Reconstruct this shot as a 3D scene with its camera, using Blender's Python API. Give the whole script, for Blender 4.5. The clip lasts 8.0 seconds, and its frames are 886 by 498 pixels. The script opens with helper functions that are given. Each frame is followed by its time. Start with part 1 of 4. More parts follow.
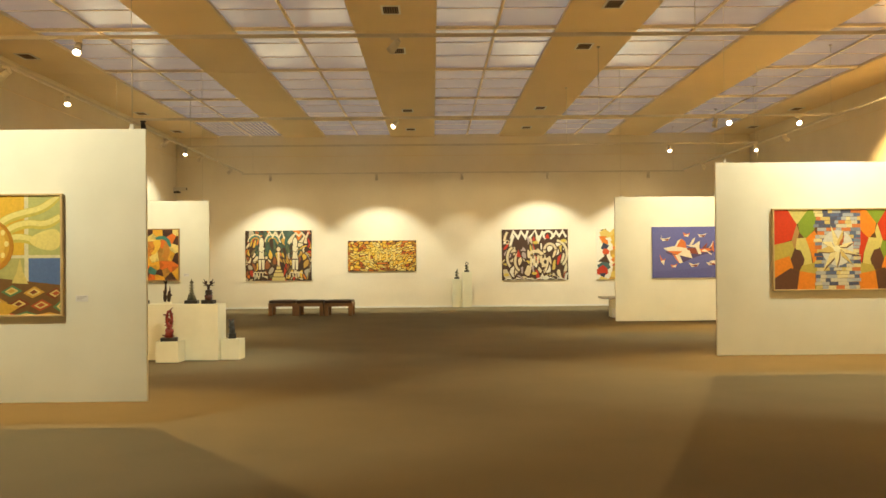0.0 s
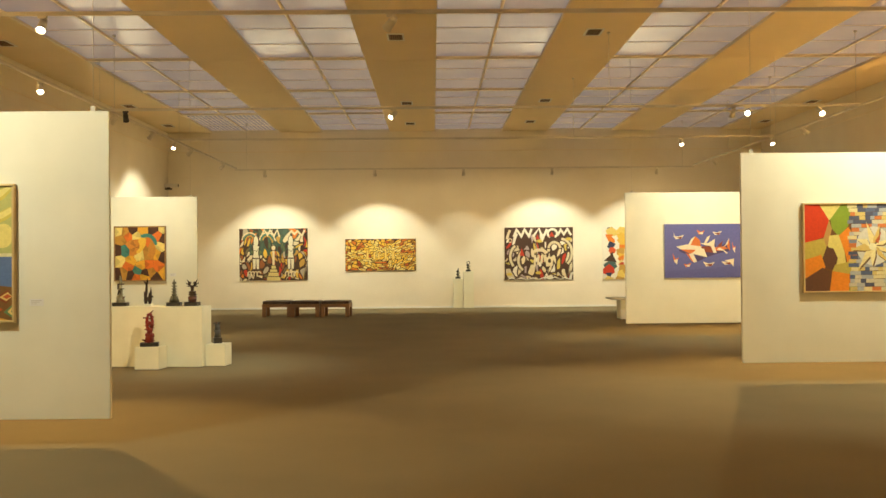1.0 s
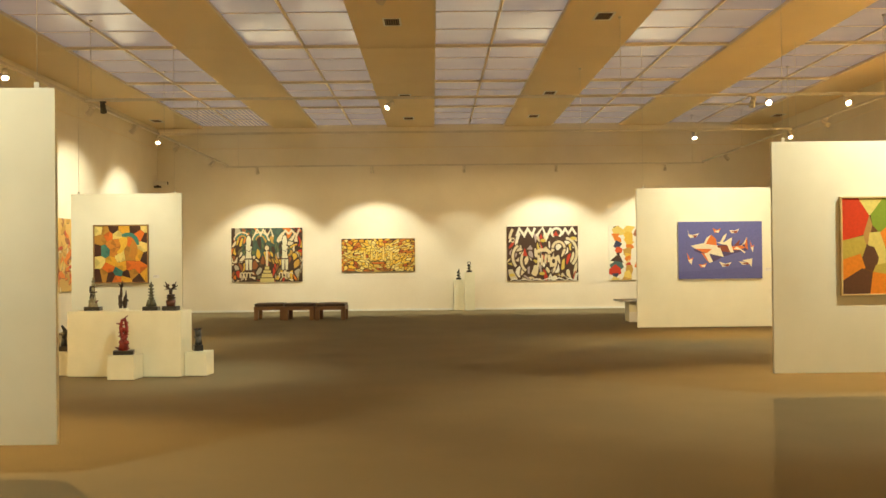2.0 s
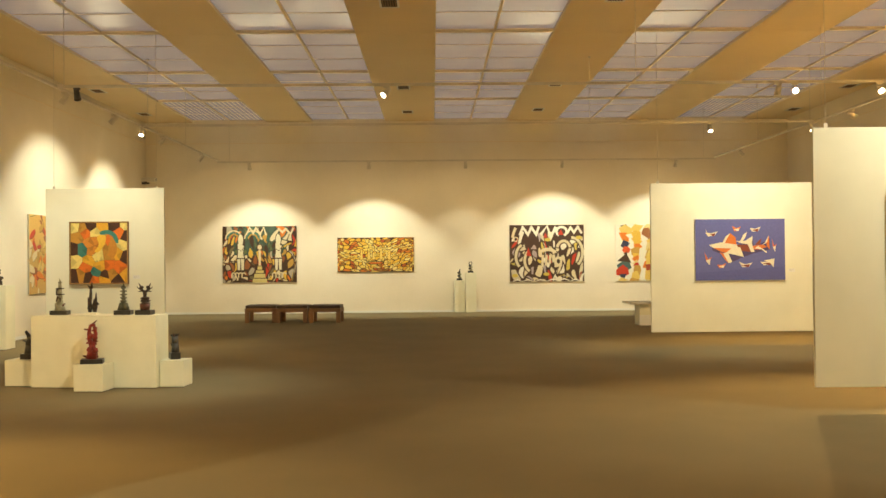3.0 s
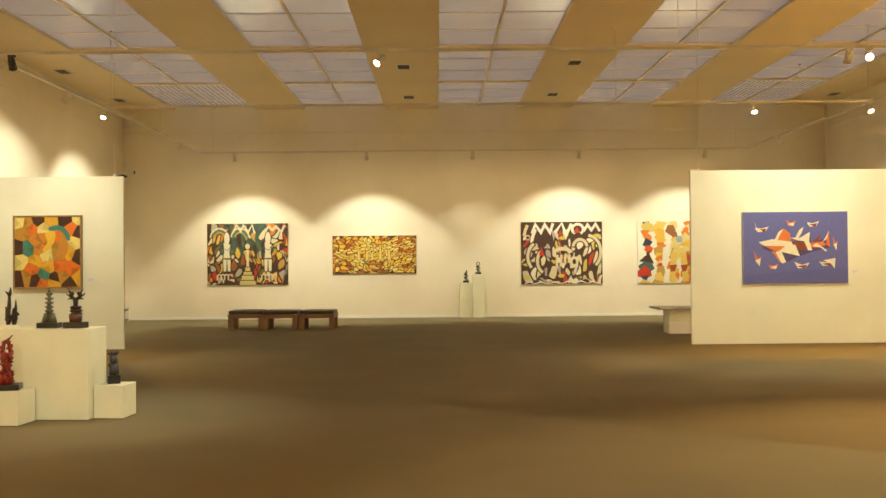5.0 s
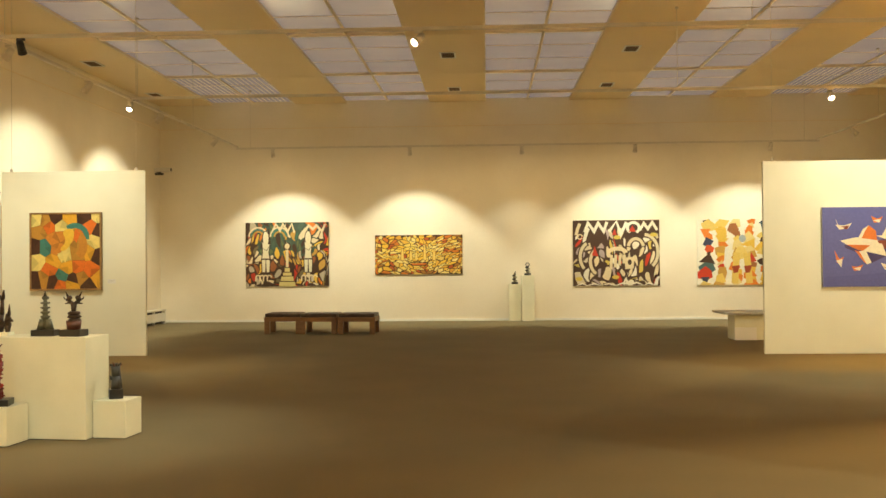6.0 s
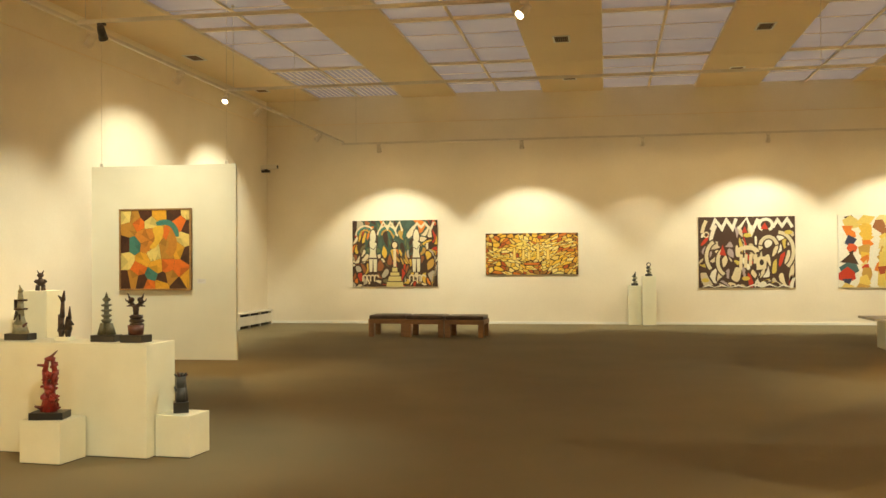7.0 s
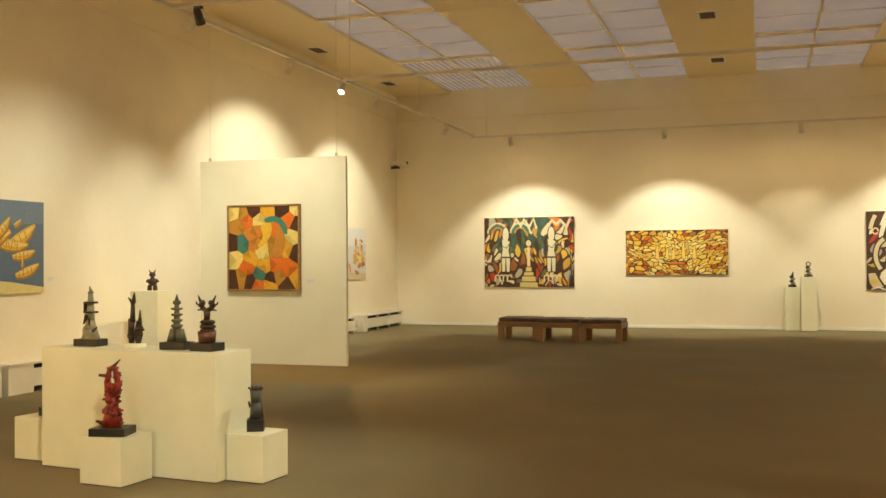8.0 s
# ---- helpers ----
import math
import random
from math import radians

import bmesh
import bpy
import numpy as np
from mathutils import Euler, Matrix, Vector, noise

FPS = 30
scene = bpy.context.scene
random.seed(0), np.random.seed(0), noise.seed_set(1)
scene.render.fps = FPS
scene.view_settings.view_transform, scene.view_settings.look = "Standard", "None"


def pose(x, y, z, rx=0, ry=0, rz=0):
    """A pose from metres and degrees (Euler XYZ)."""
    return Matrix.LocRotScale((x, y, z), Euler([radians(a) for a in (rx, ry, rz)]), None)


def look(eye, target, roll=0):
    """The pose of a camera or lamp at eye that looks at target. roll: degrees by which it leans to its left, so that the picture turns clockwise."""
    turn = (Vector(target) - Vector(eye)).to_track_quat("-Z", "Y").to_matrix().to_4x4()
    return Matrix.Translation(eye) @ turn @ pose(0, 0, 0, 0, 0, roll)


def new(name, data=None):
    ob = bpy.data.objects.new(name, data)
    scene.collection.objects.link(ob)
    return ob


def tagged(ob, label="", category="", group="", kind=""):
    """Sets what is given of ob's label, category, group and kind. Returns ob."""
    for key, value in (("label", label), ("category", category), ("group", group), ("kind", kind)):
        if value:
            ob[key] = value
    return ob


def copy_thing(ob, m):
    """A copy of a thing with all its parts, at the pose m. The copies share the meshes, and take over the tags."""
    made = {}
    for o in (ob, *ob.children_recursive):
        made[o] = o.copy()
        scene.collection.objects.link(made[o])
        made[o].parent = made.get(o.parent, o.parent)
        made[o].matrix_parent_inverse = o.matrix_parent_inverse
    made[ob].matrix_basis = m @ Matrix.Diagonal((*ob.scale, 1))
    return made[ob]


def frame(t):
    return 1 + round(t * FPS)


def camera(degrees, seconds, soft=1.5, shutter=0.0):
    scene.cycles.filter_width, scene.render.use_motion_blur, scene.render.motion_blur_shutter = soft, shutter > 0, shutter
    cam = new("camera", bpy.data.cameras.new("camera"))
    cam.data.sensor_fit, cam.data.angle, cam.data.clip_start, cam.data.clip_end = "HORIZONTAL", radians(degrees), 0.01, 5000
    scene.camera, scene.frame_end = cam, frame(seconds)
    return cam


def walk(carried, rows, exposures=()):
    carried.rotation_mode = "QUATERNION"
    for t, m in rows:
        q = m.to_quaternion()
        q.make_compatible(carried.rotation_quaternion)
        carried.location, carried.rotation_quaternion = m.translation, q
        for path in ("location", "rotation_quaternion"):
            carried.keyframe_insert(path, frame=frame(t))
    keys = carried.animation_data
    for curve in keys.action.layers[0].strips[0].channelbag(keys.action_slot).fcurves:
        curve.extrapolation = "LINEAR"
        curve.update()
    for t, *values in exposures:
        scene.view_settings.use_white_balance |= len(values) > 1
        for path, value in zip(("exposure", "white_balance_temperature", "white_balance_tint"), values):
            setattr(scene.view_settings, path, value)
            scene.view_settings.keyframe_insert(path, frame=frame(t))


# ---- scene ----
cam = camera(49.1, 8.0)
PATH = [
    (0, (0.166, -2.39, 1.591), (0.188, -0.391, 1.612), -0.5),
    (0.5, (0.177, -1.882, 1.598), (0.198, 0.118, 1.617), -0.5),
    (1, (0.17, -1.31, 1.59), (0.191, 0.69, 1.609), -0.5),
    (1.5, (0.182, -0.749, 1.586), (0.203, 1.251, 1.606), -0.6),
    (3, (0.176, 1.052, 1.579), (0.198, 3.052, 1.599), -0.5),
    (3.5, (0.167, 1.621, 1.576), (0.19, 3.621, 1.597), -0.5),
    (4, (0.174, 2.264, 1.573), (0.198, 4.264, 1.593), -0.5),
    (5.5, (0.23, 4.137, 1.558), (0.213, 6.137, 1.581), -0.6),
    (6, (0.27, 4.757, 1.556), (0.179, 6.755, 1.58), -0.5),
    (6.5, (0.292, 5.351, 1.544), (0.096, 7.341, 1.57), -0.5),
    (7, (0.316, 5.991, 1.542), (-0.017, 7.963, 1.568), -0.4),
    (7.5, (0.356, 6.574, 1.534), (-0.119, 8.517, 1.56), -0.4),
    (8, (0.363, 7.217, 1.534), (-0.263, 9.116, 1.561), -0.4),
]
walk(cam, [(t, look(eye, target, roll)) for t, eye, target, roll in PATH])

# ---- world, lamps and exposure ----
scene.view_settings.exposure = 0.0
world = bpy.data.worlds.new("world")
world.use_nodes = True
world.node_tree.nodes["Background"].inputs[0].default_value = (0.02, 0.025, 0.04, 1)
world.node_tree.nodes["Background"].inputs[1].default_value = 0.2
scene.world = world

CLEAR, AMBER = (0.99, 0.975, 0.735), (1.0, 0.64, 0.225)
GAIN = 1.16

# Room extents.
XL, XR, YF, YB, ZC = -8.28, 10.78, -7.0, 29.8, 5.67
TRACK_Z = 4.32

# Every spotlight on the tracks, unseen fill lamps last: place of the head, aim, watts, cone angle, softness of its
# edge.
SPOTS = [
    ((-4.84, 27.75), (-4.85, 29.8, 0.20), 312, 90.5, 0.42, CLEAR),
    ((-1.55, 27.75), (-1.53, 29.8, 0.20), 312, 90.5, 0.42, CLEAR),
    ((1.11, 27.75), (1.15, 29.8, 0.50), 90, 76, 0.6, CLEAR),
    ((3.77, 27.75), (3.73, 29.8, 0.40), 330, 95.5, 0.42, CLEAR),
    ((6.92, 27.75), (6.80, 29.8, 0.30), 298, 94.5, 0.42, CLEAR),
    ((-5.68, 25.78), (-8.28, 26.3, 1.75), 360, 92, 0.42, CLEAR),
    ((-5.68, 22.20), (-8.28, 22.5, 1.85), 340, 101, 0.42, CLEAR),
    ((-5.68, 16.60), (-8.28, 17.3, 1.20), 215, 90, 1.0, CLEAR),
    ((-5.68, 19.00), (-8.28, 19.3, 1.50), 215, 62, 1.0, CLEAR),
    ((-5.36, 16.25), (-5.65, 18.4, 1.55), 265, 90, 0.95, CLEAR),
    ((5.65, 16.25), (5.65, 18.3, 1.30), 310, 108, 0.7, CLEAR),
    ((5.90, 9.40), (5.90, 10.9, 0.95), 370, 130, 0.4, CLEAR),
    ((-4.20, 4.80), (-4.20, 7.07, 0.95), 350, 118, 0.35, CLEAR),
    ((-4.11, 9.40), (-4.0, 6.60, 0.6), 540, 104, 0.5, AMBER),
    ((-5.68, 13.23), (-4.6, 11.0, 0.4), 70, 96, 1.0, AMBER),
    ((-5.62, 20.72), (-5.7, 18.45, 1.0), 360, 100, 0.9, AMBER),
    ((-0.52, 16.25), (-3.5, 13.2, 0.8), 370, 66, 1.0, CLEAR),
    ((5.85, 20.72), (5.85, 18.35, 1.0), 560, 100, 0.9, AMBER),
    ((5.91, 16.25), (4.2, 8.0, 0.6), 880, 84, 0.6, AMBER),
    ((7.25, 16.25), (7.3, 11.0, 1.0), 500, 100, 0.9, AMBER),
    ((7.92, 20.72), (8.2, 18.0, 0.5), 400, 100, 1.0, AMBER),
    ((-0.27, 9.40), (-3.75, 13.1, 0.75), 540, 44, 0.9, CLEAR),
    ((8.00, 25.50), (10.78, 25.5, 1.4), 480, 84, 0.5, CLEAR),
    # Unseen lamp added to brighten the carpet before the right-hand panel.
    ((3.20, 4.80), (4.2, 8.6, 0.2), 120, 110, 1.0, AMBER),
    # Seven unseen lamps added to raise the warm bounce in the room.
    ((8.00, 19.00), (10.78, 19.0, 2.3), 1500, 96, 0.5, AMBER),
    ((8.00, 13.00), (10.78, 13.0, 2.3), 1500, 96, 0.5, AMBER),
    ((8.00, 7.00), (10.78, 7.0, 2.3), 1300, 96, 0.5, AMBER),
    ((-5.68, 11.00), (-8.28, 11.0, 2.3), 1050, 96, 0.5, AMBER),
    ((-5.68, 6.00), (-8.28, 6.0, 2.3), 1000, 96, 0.5, AMBER),
    ((-2.00, 4.80), (-3.0, -7.0, 2.3), 600, 92, 0.6, AMBER),
    ((4.00, 4.80), (5.0, -7.0, 2.3), 600, 92, 0.6, AMBER),
]
HEAD_Z = 4.20


TXL, TXR, TYB = -5.68, 8.0, 27.75
END_DROP = 0.035
CROSS = [4.80, 9.40, 16.25, 20.72]


def snapped(x, y):
    """The nearest place on a lighting bar."""
    if y > 26:
        return x, TYB
    if abs(x - TXL) < 0.06 or abs(x - TXR) < 0.06:
        return (TXL if x < 0 else TXR), y
    return x, min(CROSS, key=lambda c: abs(c - y))


def head_z(y):
    """Height of a lamp head; the bar before the end wall hangs a little lower."""
    return HEAD_Z - (END_DROP if y == TYB else 0.0)


SPOTS = [(snapped(*place), *rest) for place, *rest in SPOTS]


def spot_lamp(place, aim, watts, cone, blend, tint):
    lamp = bpy.data.lights.new("spot_light", "SPOT")
    lamp.energy, lamp.color = watts * GAIN, tint
    lamp.spot_size, lamp.spot_blend, lamp.shadow_soft_size = radians(cone), blend, 0.02
    eye = Vector((*place, head_z(place[1])))
    way = (Vector(aim) - eye).normalized()
    new("spot_light", lamp).matrix_world = look(eye + way * 0.074, aim)


for spot in SPOTS:
    spot_lamp(*spot)
# Weak wide spill of the lamps that graze the walls.
for place, aim, watts, cone, blend, tint in SPOTS[:7]:
    spot_lamp(place, (aim[0], aim[1], 1.2), 40, 168, 0.6, (1.0, 0.74, 0.36))


# ---- materials ----
def shader(name, colour, rough=0.5, metal=0.0):
    m = bpy.data.materials.new(name)
    m.use_nodes = True
    b = m.node_tree.nodes["Principled BSDF"]
    b.inputs["Base Color"].default_value = (*colour, 1)
    b.inputs["Roughness"].default_value = rough
    b.inputs["Metallic"].default_value = metal
    return m, m.node_tree, b


def surface(name, dark, light, scale, rough=0.6, metal=0.0, bump=0.1, grain=120.0, stretch=(1, 1, 1), grit=0.15):
    """Colour that drifts at one scale and is speckled at a finer one, with fine relief."""
    m, tree, b = shader(name, light, rough, metal)
    add, link = tree.nodes.new, tree.links.new
    where, mapping = add("ShaderNodeTexCoord"), add("ShaderNodeMapping")
    mapping.inputs["Scale"].default_value = stretch
    link(where.outputs["Object"], mapping.inputs["Vector"])
    big, fine = add("ShaderNodeTexNoise"), add("ShaderNodeTexNoise")
    big.inputs["Scale"].default_value, big.inputs["Detail"].default_value = scale, 5
    fine.inputs["Scale"].default_value, fine.inputs["Detail"].default_value = grain, 3
    for n in (big, fine):
        link(mapping.outputs["Vector"], n.inputs["Vector"])
    blend = add("ShaderNodeMix")
    blend.data_type = "FLOAT"
    blend.inputs[0].default_value = grit
    link(big.outputs["Fac"], blend.inputs[2])
    link(fine.outputs["Fac"], blend.inputs[3])
    ramp = add("ShaderNodeValToRGB")
    ramp.color_ramp.elements[0].position, ramp.color_ramp.elements[1].position = 0.32, 0.68
    ramp.color_ramp.elements[0].color, ramp.color_ramp.elements[1].color = (*dark, 1), (*light, 1)
    link(blend.outputs[0], ramp.inputs["Fac"])
    link(ramp.outputs["Color"], b.inputs["Base Color"])
    relief = add("ShaderNodeBump")
    relief.inputs["Strength"].default_value, relief.inputs["Distance"].default_value = bump, 0.004
    link(fine.outputs["Fac"], relief.inputs["Height"])
    link(relief.outputs["Normal"], b.inputs["Normal"])
    return m


WALL = surface("wall_paint", (0.80, 0.725, 0.575), (0.87, 0.795, 0.645), 1.1, 0.72, bump=0.2, grain=38, grit=0.3)
PANEL = surface("panel_paint", (0.77, 0.74, 0.575), (0.84, 0.81, 0.645), 1.6, 0.6, bump=0.08, grain=90)
PLINTH = surface("plinth_paint", (0.75, 0.725, 0.54), (0.82, 0.795, 0.61), 3.0, 0.5, bump=0.06, grain=60)
SOFFIT = surface("soffit_paint", (0.81, 0.655, 0.41), (0.87, 0.71, 0.46), 0.5, 0.7, bump=0.08, grain=50)
RIB = surface("rib_paint", (0.78, 0.66, 0.45), (0.85, 0.73, 0.52), 2.0, 0.5, bump=0.05)
CARPET = surface("carpet", (0.168, 0.132, 0.066), (0.212, 0.168, 0.086), 0.8, 0.95, bump=0.9, grain=95, grit=0.5)
SKIRT = surface("skirting_paint", (0.82, 0.80, 0.74), (0.88, 0.86, 0.80), 2.0, 0.4, bump=0.05)
TRACKPAINT = surface("track_paint", (0.62, 0.56, 0.44), (0.72, 0.66, 0.54), 3.0, 0.4, bump=0.03)
BLACK = surface("black_metal", (0.02, 0.02, 0.02), (0.05, 0.045, 0.04), 8.0, 0.45, bump=0.05)
OAK = surface("brown_wood", (0.20, 0.095, 0.036), (0.32, 0.165, 0.068), 4.0, 0.45, bump=0.15, grain=40, stretch=(1, 6, 6), grit=0.4)
LEATHER = surface("brown_leather", (0.055, 0.030, 0.018), (0.105, 0.060, 0.036), 6.0, 0.42, bump=0.3, grain=140)
GILT = surface("gilt_frame", (0.52, 0.37, 0.15), (0.66, 0.49, 0.23), 6.0, 0.4, 0.1, bump=0.1)
FRAMEWOOD = surface("frame_wood", (0.25, 0.13, 0.04), (0.40, 0.23, 0.08), 6.0, 0.45, bump=0.1, grain=60, stretch=(1, 1, 5))
RADIATOR = surface("radiator_paint", (0.66, 0.62, 0.52), (0.76, 0.72, 0.62), 2.5, 0.45, bump=0.05)
# Shade in recesses, put in as near-black colour: gaps, then vent backs.
GAPSHADE = surface("gap_shade", (0.015, 0.012, 0.01), (0.03, 0.025, 0.02), 5.0, 0.8)
VENTBACK = surface("vent_shade", (0.012, 0.010, 0.007), (0.024, 0.018, 0.012), 5.0, 0.8)
STONE = surface("grey_stone", (0.42, 0.39, 0.33), (0.58, 0.54, 0.46), 5.0, 0.45, bump=0.1, grain=80)
BASEBLACK = surface("black_base", (0.012, 0.011, 0.010), (0.028, 0.024, 0.02), 7.0, 0.35, bump=0.06)
BRONZE = surface("dark_bronze", (0.022, 0.014, 0.010), (0.075, 0.042, 0.024), 22.0, 0.38, 0.35, bump=0.5, grain=90)
VERDIGRIS = surface("grey_green_ceramic", (0.060, 0.054, 0.030), (0.16, 0.145, 0.080), 18.0, 0.5, bump=0.5, grain=80)
PALE = surface("pale_ceramic", (0.16, 0.145, 0.085), (0.36, 0.33, 0.20), 16.0, 0.5, bump=0.5, grain=80)
RED = surface("red_glaze", (0.13, 0.010, 0.006), (0.33, 0.030, 0.015), 15.0, 0.33, bump=0.6, grain=70)
RUST = surface("red_brown_glaze", (0.05, 0.016, 0.008), (0.15, 0.045, 0.02), 18.0, 0.4, bump=0.5, grain=80)
SLATE = surface("grey_slate", (0.028, 0.027, 0.024), (0.075, 0.07, 0.06), 14.0, 0.5, bump=0.5, grain=80)
CARD = surface("white_card", (0.74, 0.72, 0.66), (0.80, 0.78, 0.72), 20.0, 0.6, bump=0.02)


def paint_material():
    """Brushed oil paint that takes its hue from the painted pieces."""
    m, tree, b = shader("oil_paint", (0.5, 0.5, 0.5), 0.42)
    add, link = tree.nodes.new, tree.links.new
    hue, where = add("ShaderNodeAttribute"), add("ShaderNodeTexCoord")
    hue.attribute_name = "hue"
    brush, fine = add("ShaderNodeTexNoise"), add("ShaderNodeTexNoise")
    brush.inputs["Scale"].default_value, brush.inputs["Detail"].default_value, brush.inputs["Distortion"].default_value = 26, 6, 0.8
    fine.inputs["Scale"].default_value = 150
    for n in (brush, fine):
        link(where.outputs["Object"], n.inputs["Vector"])
    shift = add("ShaderNodeHueSaturation")
    span = add("ShaderNodeMapRange")
    span.inputs["From Min"].default_value, span.inputs["From Max"].default_value = 0.3, 0.7
    span.inputs["To Min"].default_value, span.inputs["To Max"].default_value = 0.90, 1.06
    link(brush.outputs["Fac"], span.inputs["Value"])
    link(span.outputs["Result"], shift.inputs["Value"])
    link(hue.outputs["Color"], shift.inputs["Color"])
    link(shift.outputs["Color"], b.inputs["Base Color"])
    relief = add("ShaderNodeBump")
    relief.inputs["Strength"].default_value, relief.inputs["Distance"].default_value = 0.25, 0.002
    link(fine.outputs["Fac"], relief.inputs["Height"])
    link(relief.outputs["Normal"], b.inputs["Normal"])
    return m


def laylight_material():
    """Smooth milky glass under dusk daylight, slightly wavy."""
    m, tree, b = shader("laylight_glass", (0.40, 0.38, 0.40), 0.10)
    add, link = tree.nodes.new, tree.links.new
    where, noise_a = add("ShaderNodeTexCoord"), add("ShaderNodeTexNoise")
    noise_a.inputs["Scale"].default_value, noise_a.inputs["Detail"].default_value = 0.9, 3
    link(where.outputs["Object"], noise_a.inputs["Vector"])
    ramp = add("ShaderNodeValToRGB")
    ramp.color_ramp.elements[0].position, ramp.color_ramp.elements[1].position = 0.3, 0.7
    ramp.color_ramp.elements[0].color, ramp.color_ramp.elements[1].color = (0.44, 0.41, 0.43, 1), (0.52, 0.49, 0.50, 1)
    link(noise_a.outputs["Fac"], ramp.inputs["Fac"])
    link(ramp.outputs["Color"], b.inputs["Base Color"])
    b.inputs["Emission Color"].default_value = (0.89, 0.85, 0.96, 1)
    b.inputs["Emission Strength"].default_value = LAYLIGHT
    b.inputs["IOR"].default_value = 1.85
    relief = add("ShaderNodeBump")
    relief.inputs["Strength"].default_value, relief.inputs["Distance"].default_value = 0.25, 0.012
    link(noise_a.outputs["Fac"], relief.inputs["Height"])
    link(relief.outputs["Normal"], b.inputs["Normal"])
    return m


def glow_material():
    m, tree, b = shader("lamp_glow", (0.9, 0.85, 0.7), 0.3)
    b.inputs["Emission Color"].default_value = (1.0, 0.88, 0.62, 1)
    b.inputs["Emission Strength"].default_value = 25
    return m


LAYLIGHT = 0.11
PAINT, GLASS, GLOW = paint_material(), laylight_material(), glow_material()


# ---- building helpers ----
def box(bm, x0, x1, y0, y1, z0, z1, slot=0, bevel=0.0):
    made = bmesh.ops.create_cube(bm, size=1.0, matrix=Matrix.Translation(((x0 + x1) / 2, (y0 + y1) / 2, (z0 + z1) / 2)) @ Matrix.Diagonal((x1 - x0, y1 - y0, z1 - z0, 1)))
    faces = {f for v in made["verts"] for f in v.link_faces}
    for f in faces:
        f.material_index = slot
    if bevel:
        edges = list({e for v in made["verts"] for e in v.link_edges})
        for f in bmesh.ops.bevel(bm, geom=edges, offset=bevel, segments=2, affect="EDGES", profile=0.6)["faces"]:
            f.material_index = slot


def rod(bm, a, b, r0, r1=None, slot=0, sides=12):
    """A round, possibly tapered, bar from a to b."""
    a, b = Vector(a), Vector(b)
    turn = (b - a).to_track_quat("Z", "Y").to_matrix().to_4x4()
    made = bmesh.ops.create_cone(bm, cap_ends=True, segments=sides, radius1=r0, radius2=r0 if r1 is None else r1, depth=(b - a).length, matrix=Matrix.Translation((a + b) / 2) @ turn)
    for f in {f for v in made["verts"] for f in v.link_faces}:
        f.material_index = slot
        f.smooth = len(f.verts) == 4


def blob(bm, centre, size, slot=0, turn=(0, 0, 0), rough=0.0):
    """An uneven rounded lump."""
    made = bmesh.ops.create_icosphere(bm, subdivisions=2, radius=1.0, matrix=pose(*centre, *turn) @ Matrix.Diagonal((*size, 1)))
    for v in made["verts"]:
        if rough:
            v.co += noise.noise_vector(v.co * 30) * rough
    for f in {f for v in made["verts"] for f in v.link_faces}:
        f.material_index, f.smooth = slot, True


def mesh(name, bm, materials):
    data = bpy.data.meshes.new(name)
    bm.normal_update()
    bm.to_mesh(data)
    bm.free()
    for m in materials if isinstance(materials, (list, tuple)) else [materials]:
        data.materials.append(m)
    return data


def part(name, bm, materials, parent=None, label=""):
    ob = new(name, mesh(name, bm, materials))
    ob.parent = parent
    return tagged(ob, label) if label else ob


def thing(name, place, label, category, group="", turn=0):
    ob = new(name)
    ob.matrix_basis = pose(*place, 0, 0, turn)
    return tagged(ob, label, category, group)


def boxed(name, extents, material, parent=None, label="", bevel=0.0):
    bm = bmesh.new()
    box(bm, *extents, bevel=bevel)
    return part(name, bm, material, parent, label)


def setting(name, extents, material, label, category):
    return tagged(boxed(name, extents, material), label, category, kind="structure")


# ---- the room ----
T = 0.3
setting("floor", (XL - T, XR + T, YF - T, YB + T, -0.2, 0.0), CARPET, "brown short-pile carpet over the whole gallery floor", "floor")
setting("wall_north", (XL - T, XR + T, YB, YB + T, 0.0, ZC + 0.4), WALL, "tall cream-painted gallery wall lit in scallops", "wall")
# South wall is never in view; added to close the room and bounce light.
setting("wall_south", (XL - T, XR + T, YF - T, YF, 0.0, ZC + 0.4), WALL, "unseen cream wall added to close the gallery", "wall")
setting("wall_west", (XL - T, XL, YF, YB, 0.0, ZC + 0.4), WALL, "tall cream-painted gallery wall with a rail line", "wall")
setting("wall_east", (XR, XR + T, YF, YB, 0.0, ZC + 0.4), WALL, "tall cream-painted gallery wall with a rail line", "wall")
for name, e in (("baseboard_north", (XL, XR, YB - 0.03, YB, 0.0, 0.06)), ("baseboard_west", (XL, XL + 0.018, YF, YB - 0.02, 0.0, 0.07)), ("baseboard_east", (XR - 0.018, XR, YF, YB - 0.02, 0.0, 0.07))):
    tagged(boxed(name, e, SKIRT, bevel=0.003), "low white-painted skirting along the wall", "baseboard", kind="structure")
for name, e in (("trim_north", (XL, XR, YB - 0.012, YB, 5.03, 5.05)), ("trim_west", (XL, XL + 0.012, YF, YB - 0.014, 5.03, 5.05)), ("trim_east", (XR - 0.012, XR, YF, YB - 0.014, 5.03, 5.05))):
    tagged(boxed(name, e, RIB, bevel=0.004), "thin picture rail high on the wall", "trim", kind="structure")

# Ceiling: solid soffits between five long glazed strips, in bays of 3.76 m.
BAY, BAY0 = 3.76, 18.60
STRIPS = [(-6.88, -4.68), (-3.36, -1.17), (0.25, 2.43), (3.87, 6.00), (7.38, 9.47)]
joints = [BAY0 + BAY * k for k in range(-7, 4)]
joints = [y for y in joints if YF < y < YB - 0.2]


